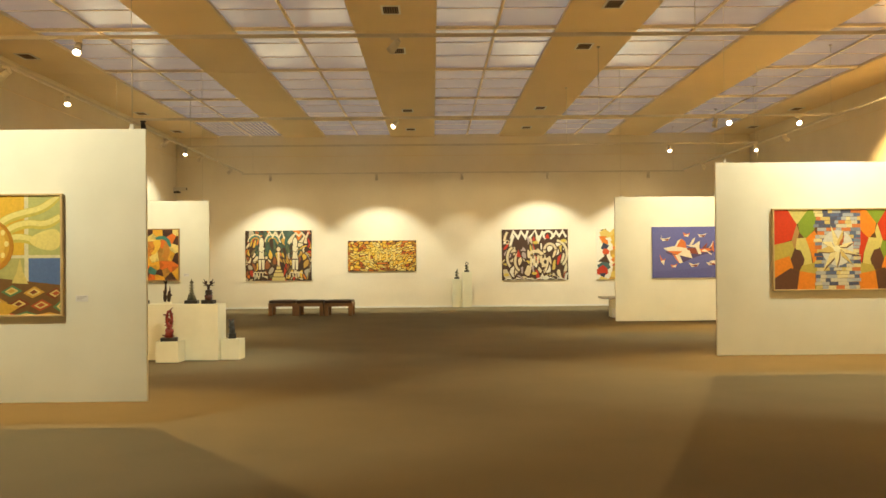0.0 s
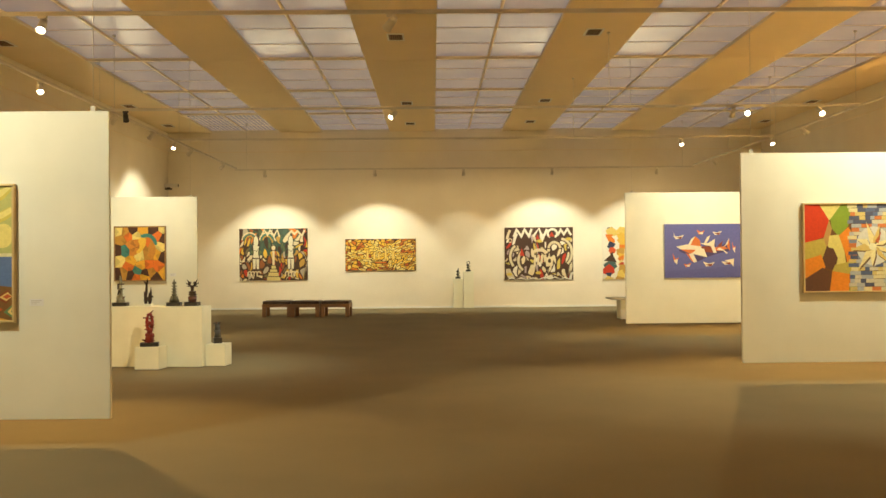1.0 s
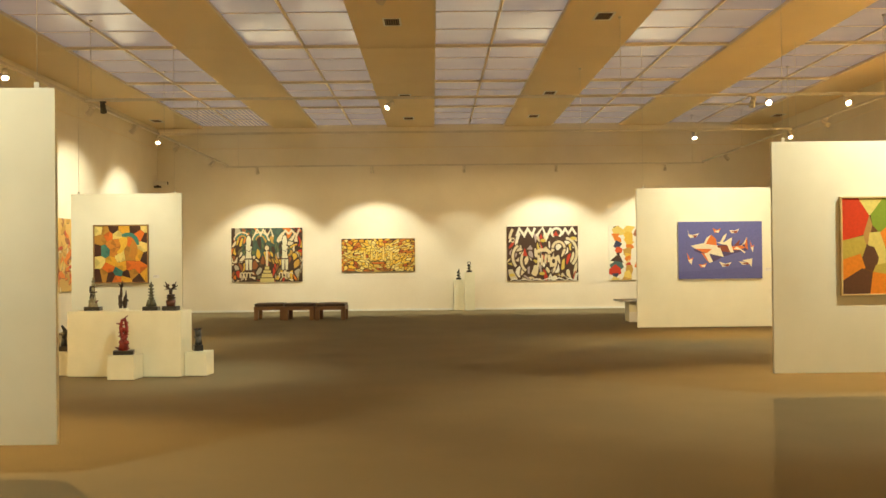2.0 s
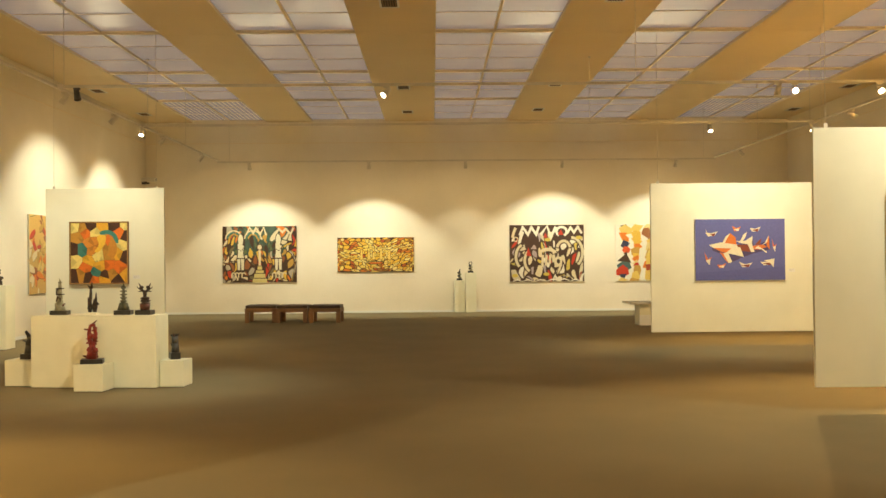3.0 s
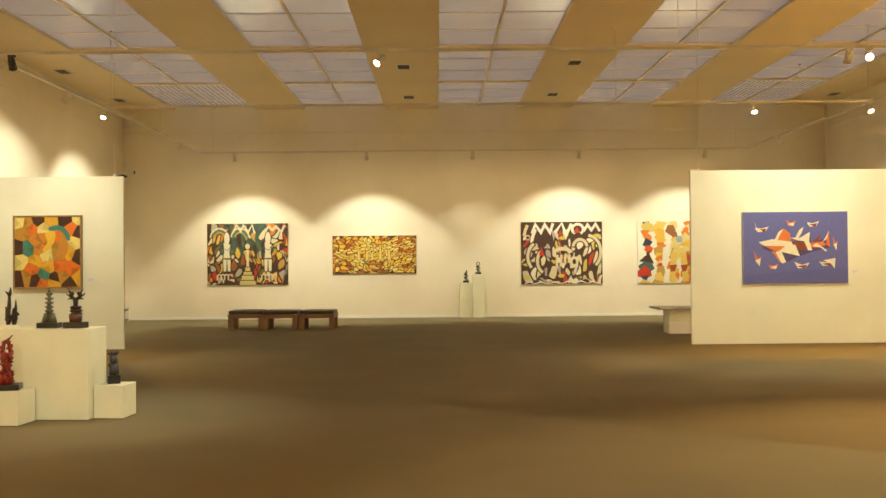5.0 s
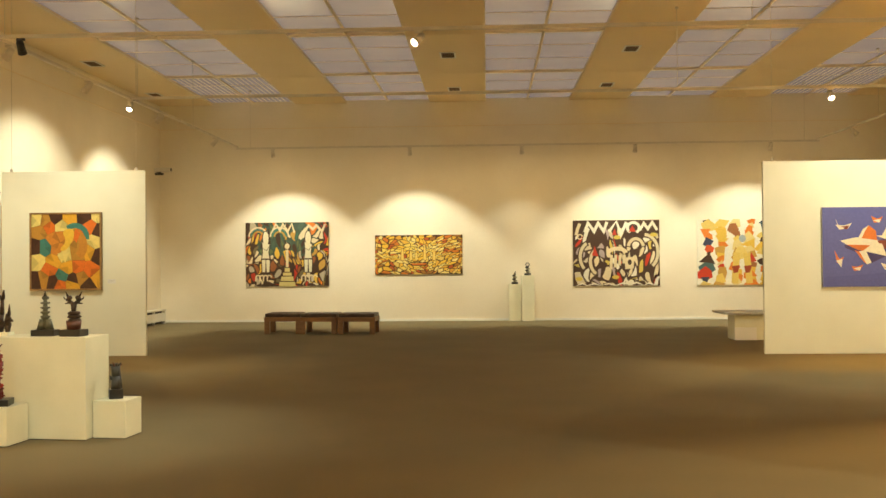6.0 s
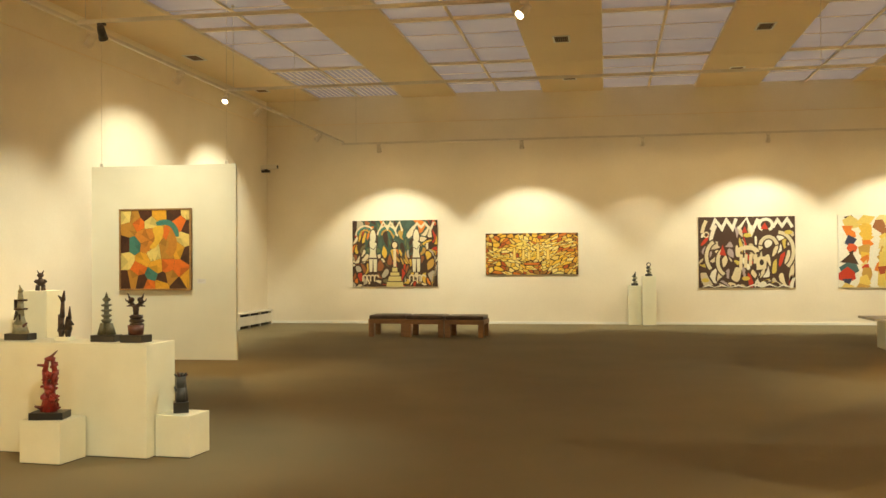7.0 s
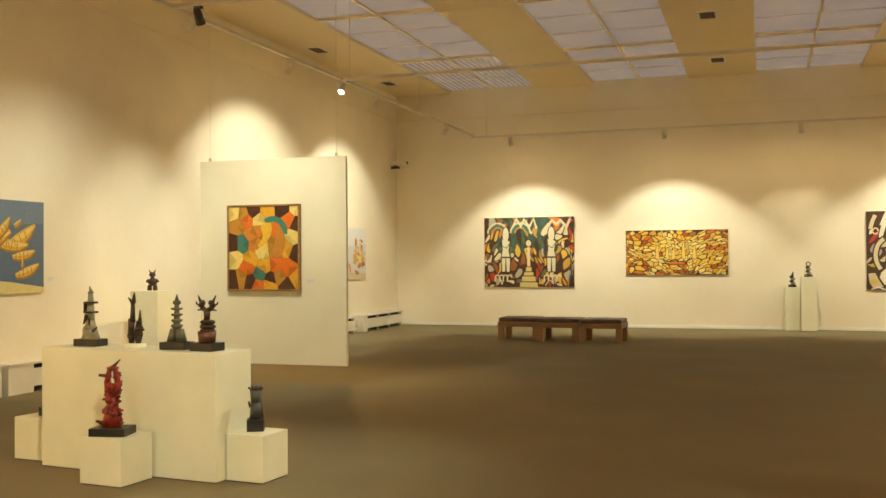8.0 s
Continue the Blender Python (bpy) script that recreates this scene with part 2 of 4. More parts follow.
def ceiling():
    bm = bmesh.new()
    edges = [XL] + [x for s in STRIPS for x in s] + [XR]
    stops = [YF] + joints + [YB]
    for x0, x1 in zip(edges[0::2], edges[1::2]):
        for y0, y1 in zip(stops, stops[1:]):
            box(bm, x0, x1, y0 + 0.006, y1 - 0.006, ZC, ZC + 0.2, 0)
        box(bm, x0, x1, YF, YB, ZC + 0.03, ZC + 0.19, 1)
    for x0, x1 in STRIPS:
        mid = (x0 + x1) / 2
        for xa, xb in ((x0, mid), (mid, x1)):
            for y0, y1 in zip(stops, stops[1:]):
                for k in range(3):
                    ya, yb = y0 + (y1 - y0) * k / 3, y0 + (y1 - y0) * (k + 1) / 3
                    dz = random.uniform(-0.003, 0.003)
                    box(bm, xa + 0.001, xb - 0.001, ya + 0.001, yb - 0.001, ZC + 0.07 + dz, ZC + 0.08 + dz, 2)
                    if k:
                        box(bm, x0 + 0.005, x1 - 0.005, ya - 0.012, ya + 0.012, ZC + 0.058, ZC + 0.066, 1) if xa == x0 else None
        for y in joints:
            box(bm, x0 + 0.004, x1 - 0.004, y - 0.055, y + 0.055, ZC + 0.015, ZC + 0.064, 1)
        box(bm, mid - 0.024, mid + 0.024, YF, YB, ZC + 0.03, ZC + 0.062, 1)
        for x, s in ((x0, 1), (x1, -1)):
            box(bm, min(x, x + s * 0.022), max(x, x + s * 0.022), YF, YB, ZC + 0.006, ZC + 0.06, 1)
    for x0, x1 in (STRIPS[0], STRIPS[4]):
        for k in range(1, 18):
            x = x0 + (x1 - x0) * k / 18
            if k != 9:
                box(bm, x - 0.012, x + 0.012, joints[-1] + 0.06, YB - 0.01, ZC + 0.061, ZC + 0.0655, 1)
    # Unseen slab added to close the room above the glass.
    box(bm, XL, XR, YF, YB, ZC + 0.2, ZC + 0.3, 0)
    ob = part("ceiling", bm, [SOFFIT, RIB, GLASS])
    tagged(ob, "cream plaster ceiling with five long milky glass laylights", "ceiling", kind="structure")


ceiling()


# ---- ceiling vents ----
def ceiling_vent(x, y):
    t = thing("ceiling_vent", (x, y, ZC), "dark slatted air vent in a white frame", "vent", "ceiling vents")
    bm = bmesh.new()
    for e in ((-0.16, 0.16, -0.27, -0.235), (-0.16, 0.16, 0.235, 0.27), (-0.16, -0.125, -0.235, 0.235), (0.125, 0.16, -0.235, 0.235)):
        box(bm, *e, -0.014, 0.0)
    part("frame", bm, SKIRT, t)
    # No hole here: the shade behind the slats is a near-black sheet.
    boxed("backing", (-0.125, 0.125, -0.235, 0.235, -0.003, -0.001), VENTBACK, t, "near-black sheet for the shade behind the slats")
    slat_bm = bmesh.new()
    box(slat_bm, -0.006, 0.006, -0.235, 0.235, -0.012, -0.004)
    first = part("slat", slat_bm, OAK, t)
    for k in range(6):
        slat = first if k == 0 else new("slat", first.data)
        slat.parent, slat.location = t, (-0.10 + 0.04 * k, 0, 0)


for x, ys in ((-0.48, (13.4, 16.5, 24.1, 27.95)), (3.12, (13.1, 16.2, 23.8, 27.7)), (-7.80, (16.8, 24.3, 28.05)), (10.28, (24.3, 27.95))):
    for y in ys:
        ceiling_vent(x, y)


# ---- light tracks and spotlights ----
def light_track(name, a, b, hangers, label, z=TRACK_Z):
    """A square bar from a to b at track height, hung on rods."""
    t = thing(name, (*a, z), label, "light track", "light tracks")
    dx, dy = b[0] - a[0], b[1] - a[1]
    boxed("bar", (min(0, dx) - 0.02, max(0, dx) + 0.02, min(0, dy) - 0.02, max(0, dy) + 0.02, -0.022, 0.022), TRACKPAINT, t, bevel=0.004)
    for x, y in hangers:
        bm = bmesh.new()
        rod(bm, (x - a[0], y - a[1], 0.02), (x - a[0], y - a[1], ZC - z), 0.0045, sides=8)
        rod(bm, (x - a[0], y - a[1], ZC - z - 0.03), (x - a[0], y - a[1], ZC - z), 0.03, sides=12)
        part("hanger", bm, TRACKPAINT, t)


for y in CROSS:
    light_track("light_track", (TXL + 0.045, y), (TXR - 0.045, y), [(TXL + 0.12, y), (3.4, y), (TXR - 0.1, y)], "long cream lighting bar hung across the gallery")
light_track("light_track", (TXL, 3.0), (TXL, TYB - 0.045), [(TXL, 7.0), (TXL, 24.2)], "long cream lighting bar hung along the wall")
light_track("light_track", (TXR, 3.0), (TXR, TYB - 0.045), [(TXR, 7.0), (TXR, 24.2)], "long cream lighting bar hung along the wall")
light_track("light_track", (TXL - 0.02, TYB), (TXR + 0.02, TYB), [(TXL + 0.3, TYB), (TXR - 0.3, TYB)], "long cream lighting bar hung before the end wall", TRACK_Z - END_DROP)


def spotlight(place, aim, dark):
    x, y = place
    bar = TRACK_Z - 0.022 - HEAD_Z + head_z(y)
    t = thing("spotlight", (x, y, bar), "small %s can spotlight clipped under a lighting bar" % ("black" if dark else "cream"), "spotlight", "track spotlights")
    paint = BLACK if dark else TRACKPAINT
    boxed("adapter", (-0.05, 0.05, -0.018, 0.018, -0.03, 0.0), paint, t, bevel=0.004)
    drop = head_z(y) - bar
    way = (Vector(aim) - Vector((x, y, head_z(y)))).normalized()
    bm = bmesh.new()
    rod(bm, (0, 0, -0.03), (0, 0, drop + 0.03), 0.009, sides=8)
    part("stem", bm, paint, t)
    head = Vector((0, 0, drop))
    bm = bmesh.new()
    rod(bm, head - way * 0.09, head - way * 0.055, 0.028, 0.042, sides=16)
    rod(bm, head - way * 0.055, head + way * 0.062, 0.042, 0.05, sides=16)
    can = part("head", bm, paint, t)
    bm = bmesh.new()
    rod(bm, head + way * 0.062, head + way * 0.068, 0.044, sides=16)
    part("lens", bm, GLOW, t, "glowing warm lamp lens")
    bm = bmesh.new()
    turn = Matrix.Translation(head) @ way.to_track_quat("Z", "Y").to_matrix().to_4x4()
    rings = [[bm.verts.new(turn @ Vector((r * math.cos(math.tau * k / 16), r * math.sin(math.tau * k / 16), z))) for k in range(16)] for r, z in ((0.051, 0.055), (0.055, 0.098), (0.051, 0.098), (0.048, 0.055))]
    for r0, r1 in zip(rings, rings[1:] + rings[:1]):
        for k in range(16):
            bm.faces.new([r0[k], r0[(k + 1) % 16], r1[(k + 1) % 16], r1[k]])
    part("hood", bm, paint, t)


# The added fill lamps get spotlight heads as well.
for k, (place, aim, watts, cone, blend, tint) in enumerate(SPOTS):
    spotlight(place, aim, k == 9)


# ---- hanging panels ----
def hanging_panel(x0, x1, y, label):
    z0, z1, d = 0.235, 2.885, 0.05
    t = thing("display_panel", ((x0 + x1) / 2, y, z0), label, "display panel", "hanging display panels")
    w = (x1 - x0) / 2
    boxed("board", (-w, w, 0.0, d, 0.0, z1 - z0), PANEL, t, bevel=0.004)
    for x in (-w + 0.14, w - 0.14):
        bm = bmesh.new()
        rod(bm, (x, d / 2, z1 - z0), (x, d / 2, ZC - z0), 0.003, sides=6)
        part("wire", bm, TRACKPAINT, t)
        bm = bmesh.new()
        box(bm, x - 0.02, x + 0.02, d / 2 - 0.012, d / 2 + 0.012, z1 - z0, z1 - z0 + 0.045, bevel=0.004)
        part("bracket", bm, TRACKPAINT, t)


hanging_panel(-5.83, -2.615, 7.07, "white hanging panel bearing a yellow still-life painting")
hanging_panel(4.07, 7.30, 10.90, "white hanging panel bearing an orange patchwork painting")
hanging_panel(4.07, 7.30, 18.29, "white hanging panel bearing a blue fish painting")
hanging_panel(-6.71, -4.605, 18.41, "narrow white hanging panel bearing an autumn-coloured painting")


# ---- paintings ----
def half_plane(poly, px, py, nx, ny):
    """The part of a convex polygon that lies on the inner side of a line."""
    out = []
    for (ax, ay), (bx, by) in zip(poly, poly[1:] + poly[:1]):
        da, db = (ax - px) * nx + (ay - py) * ny, (bx - px) * nx + (by - py) * ny
        if da <= 0:
            out.append((ax, ay))
        if da * db < 0:
            k = da / (da - db)
            out.append((ax + (bx - ax) * k, ay + (by - ay) * k))
    return out


def cells(seeds, x0, y0, x1, y1):
    """The neighbourhoods of scattered seeds in a rectangle, as polygons."""
    for k, (sx, sy) in enumerate(seeds):
        poly = [(x0, y0), (x1, y0), (x1, y1), (x0, y1)]
        near = sorted((s for j, s in enumerate(seeds) if j != k), key=lambda s: (s[0] - sx) ** 2 + (s[1] - sy) ** 2)[:26]
        for ox, oy in near:
            poly = half_plane(poly, (sx + ox) / 2, (sy + oy) / 2, ox - sx, oy - sy)
            if len(poly) < 3:
                break
        if len(poly) > 2:
            yield (sx, sy), poly


def rounded(poly, times=2):
    for _ in range(times):
        poly = [p for (ax, ay), (bx, by) in zip(poly, poly[1:] + poly[:1]) for p in ((ax * 0.75 + bx * 0.25, ay * 0.75 + by * 0.25), (ax * 0.25 + bx * 0.75, ay * 0.25 + by * 0.75))]
    return poly


def shrunk(poly, keep):
    cx, cy = sum(p[0] for p in poly) / len(poly), sum(p[1] for p in poly) / len(poly)
    return [(cx + (x - cx) * keep, cy + (y - cy) * keep) for x, y in poly]


class Picture:
    """Flat painted pieces on a canvas w by h; u to the right, v up, both in metres from the middle."""

    def __init__(self, w, h, ground):
        self.w, self.h, self.bm, self.laid = w, h, bmesh.new(), 0
        self.hue = self.bm.loops.layers.float_color.new("hue")
        self.poly([(-w / 2, -h / 2), (w / 2, -h / 2), (w / 2, h / 2), (-w / 2, h / 2)], ground, 0)

    def point(self, u, v, depth):
        u, v = max(-self.w / 2, min(self.w / 2, u)), max(-self.h / 2, min(self.h / 2, v))
        return self.bm.verts.new((u, -depth, v))

    def tint(self, verts, colour):
        f = self.bm.faces.new(verts)
        for loop in f.loops:
            loop[self.hue] = (*colour, 1)

    def lift(self, layer):
        """Each piece lies a hair above the one before."""
        self.laid += 1
        return 0.0006 * layer + 0.00004 * self.laid

    def poly(self, points, colour, layer=1, warp=0.0, flat=False):
        verts, last, depth = [], None, 0.0006 * layer if warp or flat else self.lift(layer)
        for u, v in points:
            if warp:
                n = noise.noise_vector(Vector((u * 3.1, v * 3.1, self.w)))
                u, v = u + n.x * warp, v + n.y * warp
            u, v = max(-self.w / 2, min(self.w / 2, u)), max(-self.h / 2, min(self.h / 2, v))
            if last and abs(u - last[0]) + abs(v - last[1]) < 1e-5:
                continue
            last = (u, v)
            verts.append(self.point(u, v, depth))
        if len(verts) > 2:
            self.tint(verts, colour)

    def part_poly(self, points, colour, layer=1):
        """A piece given in hundredths of the canvas from its lower left corner."""
        self.poly([((u / 100 - 0.5) * self.w, (v / 100 - 0.5) * self.h) for u, v in points], colour, layer)

    def disc(self, u, v, ru, rv, colour, layer=1, sides=24):
        self.poly([(u + ru * math.cos(math.tau * k / sides), v + rv * math.sin(math.tau * k / sides)) for k in range(sides)], colour, layer)

    def stroke(self, line, width, colour, layer=1):
        """A brush line of even width along some points, mitred at its bends."""
        depth, sides = self.lift(layer), []
        ways = []
        for (ax, ay), (bx, by) in zip(line, line[1:]):
            long = math.hypot(bx - ax, by - ay) or 1
            ways.append(((bx - ax) / long, (by - ay) / long))
        for k, (x, y) in enumerate(line):
            wa, wb = ways[max(0, k - 1)], ways[min(k, len(ways) - 1)]
            tx, ty = wa[0] + wb[0], wa[1] + wb[1]
            long = math.hypot(tx, ty) or 1
            nx, ny = -ty / long, tx / long
            reach = width / 2 / max(0.45, abs(nx * -wa[1] + ny * wa[0]))
            sides.append((self.point(x + nx * reach, y + ny * reach, depth), self.point(x - nx * reach, y - ny * reach, depth)))
        for (a, b), (c, d) in zip(sides, sides[1:]):
            self.tint([a, b, d, c], colour)

    def arc(self, u, v, r, a0, a1, width, colour, layer=1, flat=1.0):
        self.stroke([(u + r * math.cos(radians(a0 + (a1 - a0) * k / 14)), v + flat * r * math.sin(radians(a0 + (a1 - a0) * k / 14))) for k in range(15)], width, colour, layer)

    def finish(self, name, place, turn, label, rim=None, rim_width=0.03, depth=0.035):
        """Hang it: canvas, and a frame where it has one."""
        t = thing(name, place, label, "painting", "paintings", turn)
        w, h = self.w / 2, self.h / 2
        boxed("canvas", (-w, w, -depth, 0.0, -h, h), CARD, t)
        for v in self.bm.verts:
            v.co.y -= depth + 0.001
        bmesh.ops.recalc_face_normals(self.bm, faces=self.bm.faces)
        for f in self.bm.faces:
            f.normal_update()
            if f.normal.y > 0:
                f.normal_flip()
        part("picture", self.bm, PAINT, t)
        if rim:
            bm = bmesh.new()
            r, d = rim_width, depth + 0.02
            for e in ((-w - r, w + r, h, h + r), (-w - r, w + r, -h - r, -h), (-w - r, -w, -h, h), (w, w + r, -h, h)):
                box(bm, e[0], e[1], -d, 0.0, e[2], e[3], bevel=0.004)
            part("frame", bm, rim, t)
        return t


CREAM, OCHRE, GOLD, ORANGE, SCARLET = (0.72, 0.62, 0.40), (0.52, 0.30, 0.06), (0.72, 0.46, 0.06), (0.70, 0.20, 0.02), (0.52, 0.04, 0.015)
UMBER, TEAL, NAVY = (0.055, 0.026, 0.014), (0.05, 0.20, 0.16), (0.03, 0.04, 0.09)
WHITE, LILAC = (0.78, 0.74, 0.62), (0.42, 0.34, 0.34)


def scattered(rng, count, w, h, least):
    """Seeds strewn over a canvas, none too near another."""
    out, tries = [], 0
    while len(out) < count and tries < count * 40:
        tries += 1
        p = (rng.uniform(-w / 2, w / 2), rng.uniform(-h / 2, h / 2))
        if all((p[0] - q[0]) ** 2 + (p[1] - q[1]) ** 2 > least * least for q in out):
            out.append(p)
    return out


def doodle(p, rng, count, least, keep, warp, pick, layer=1, where=lambda u, v: True, long=(1.0, 1.0), curl=0.0, soft=1, bow=0.0):
    """A tangle of rounded shapes with dark lines left between them; long: how far they are drawn out; curl: how they bend."""
    w, h = p.w / long[0] * 1.3, p.h / long[1] * 1.3
    for (a, b), poly in cells(scattered(rng, count, w, h, least), -w / 2, -h / 2, w / 2, h / 2):
        out = []
        for s, t in rounded(shrunk(poly, keep * rng.uniform(0.92, 1.04)), soft):
            u, v = s * long[0], t * long[1]
            v += bow * (u / p.w) ** 2
            n = noise.noise_vector(Vector((u * 1.7, v * 1.7, p.w * 3.0)))
            m = noise.noise_vector(Vector((u * 5.0, v * 5.0, p.h * 5.0)))
            out.append((u + n.x * curl + m.x * warp, v + n.y * curl + m.y * warp))
        cu, cv = sum(q[0] for q in out) / len(out), sum(q[1] for q in out) / len(out)
        if where(cu, cv) and abs(cu) < p.w / 2 and abs(cv) < p.h / 2:
            p.poly(out, pick(cu, cv), layer, flat=True)


def zigzag(p, u0, u1, v0, v1, count, width, colour, layer):
    """A hand-drawn run of peaks."""
    rng = random.Random(int(u0 * 100) + count)
    d, e = (u1 - u0) / count * 0.25, (v1 - v0) * 0.22
    p.stroke([(u0 + (u1 - u0) * k / count + rng.uniform(-d, d), (v1 if k % 2 else v0) + rng.uniform(-e, e)) for k in range(count + 1)], width, colour, layer)


def column_figure(p, u, colour, layer):
    """A tall pale upright shape of stacked rounded blocks."""
    for grow, tint in ((0.022, UMBER), (0.0, colour)):
        lay = layer if grow else layer + 1
        p.disc(u, 0.42, 0.075 + grow, 0.18 + grow, tint, lay, 14)
        p.poly([(u - 0.09 - grow, 0.32 + grow), (u + 0.10 + grow, 0.26 + grow), (u + 0.065 + grow, 0.04), (u + 0.10 + grow, -0.12 - grow), (u - 0.10 - grow, -0.12 - grow), (u - 0.075 - grow, 0.06)], tint, lay)
        for s in (-0.055, 0.055):
            p.poly([(u + s - 0.048 - grow, -0.14 + grow), (u + s + 0.048 + grow, -0.14 + grow), (u + s + 0.035 + grow, -0.46 - grow), (u + s - 0.035 - grow, -0.46 - grow)], tint, lay)
    p.stroke([(u - 0.10, -0.11), (u + 0.10, -0.11)], 0.016, UMBER, layer + 2)
    p.stroke([(u - 0.09, 0.16), (u + 0.02, 0.10), (u + 0.09, 0.20)], 0.014, UMBER, layer + 2)


def picture_temple():
    """Dark ground, cream and orange shapes, a teal sky, two pale columns and a stepped base."""
    rng, p = random.Random(11), Picture(2.18, 1.66, UMBER)
    p.poly([(-0.75, -0.05), (0.75, -0.05), (0.85, 0.83), (-0.85, 0.83)], (0.05, 0.085, 0.06), 1)

    def pick(u, v):
        if v > 0.05 and abs(u) < 0.7:
            return rng.choice([(0.045, 0.13, 0.10), (0.06, 0.11, 0.08), (0.12, 0.15, 0.06), OCHRE, ORANGE, CREAM, UMBER, UMBER])
        return rng.choice([CREAM, CREAM, ORANGE, OCHRE, SCARLET, (0.46, 0.40, 0.30), UMBER, (0.30, 0.10, 0.03), GOLD, GOLD, (0.16, 0.13, 0.06)])

    doodle(p, rng, 330, 0.040, 0.78, 0.12, pick, 2, long=(0.9, 2.0), curl=0.36)
    for u, flip in ((-0.76, 1), (-0.2, -1)):
        for k, c in enumerate((CREAM, TEAL, OCHRE)):
            p.arc(u, 0.46, 0.24 - 0.055 * k, 0, 180, 0.04, c, 4)
    zigzag(p, -0.38, 0.20, 0.60, 0.78, 6, 0.05, CREAM, 4)
    zigzag(p, 0.45, 1.02, 0.62, 0.76, 5, 0.06, CREAM, 4)
    for u in (-0.56, 0.55):
        column_figure(p, u, (0.74, 0.69, 0.50), 5)
    for k, (ru, v) in enumerate(((0.22, -0.76), (0.17, -0.62), (0.12, -0.52), (0.07, -0.40))):
        p.poly([(-ru, v - 0.075), (ru, v - 0.075), (ru * 0.92, v + 0.055), (-ru * 0.92, v + 0.055)], (0.66, 0.56, 0.22), 5)
        p.stroke([(-ru * 0.95, v + 0.055), (ru * 0.95, v + 0.055)], 0.022, UMBER, 7)
    p.disc(0.0, 0.20, 0.10, 0.11, UMBER, 5)
    p.disc(0.0, 0.21, 0.065, 0.075, CREAM, 6)
    p.stroke([(0, 0.12), (0, -0.36)], 0.07, CREAM, 6)
    for u in (-0.62, 0.58):
        for k in range(4):
            p.arc(u - 0.15 + 0.1 * k, -0.60, 0.055, 0, 180, 0.035, CREAM, 5)
            p.stroke([(u - 0.205 + 0.1 * k, -0.60), (u - 0.205 + 0.1 * k, -0.70)], 0.035, CREAM, 5)
    p.finish("painting", (-4.925, YB, 1.755), 0, "unframed dark doodle painting with pale columns and teal sky")


def picture_mosaic():
    """Bent bands of gold and rust parted by dark lines, palest in the middle."""
    dark = (0.055, 0.020, 0.006)
    rng, p = random.Random(5), Picture(2.26, 1.02, dark)

    def pick(u, v):
        mid = math.exp(-(u * u) / 0.45 - (v * v) / 0.25)
        if rng.random() < 0.25 + mid * 0.8:
            return rng.choice([(0.82, 0.50, 0.05), (0.84, 0.62, 0.14), (0.84, 0.68, 0.26)])
        return rng.choice([(0.70, 0.36, 0.04), (0.62, 0.18, 0.02), (0.46, 0.09, 0.015), (0.78, 0.46, 0.06), (0.34, 0.15, 0.03), (0.74, 0.54, 0.14)])

    doodle(p, rng, 640, 0.024, 0.84, 0.07, pick, 1, long=(1.7, 0.85), curl=0.30, soft=0, bow=0.5)
    for v, half in ((-0.20, 0.34), (-0.28, 0.24)):
        p.stroke([(-half, v + 0.06), (-half * 0.6, v), (half * 0.6, v), (half, v + 0.06)], 0.020, dark, 3)
    p.poly([(-0.16, -0.27), (0.16, -0.27), (0.20, -0.22), (-0.20, -0.22)], (0.66, 0.16, 0.02), 3)
    for k, (u, tall) in enumerate(((-0.42, 0.16), (-0.20, 0.10), (-0.06, 0.06), (0.16, 0.22), (0.40, 0.14))):
        for grow, tone in ((0.010, (0.30, 0.12, 0.02)), (0.0, (0.84, 0.62, 0.16))):
            p.poly([(u - 0.040 - grow, -0.14 - grow), (u + 0.040 + grow, -0.14 - grow), (u + 0.022 + grow, tall * 0.5), (u + 0.012 + grow, tall + grow), (u - 0.016 - grow, tall + grow), (u - 0.028 - grow, tall * 0.4)], tone, 3 if grow else 4)
    p.finish("painting", (-1.50, YB, 1.715), 0, "unframed wide golden-yellow mosaic-like painting")


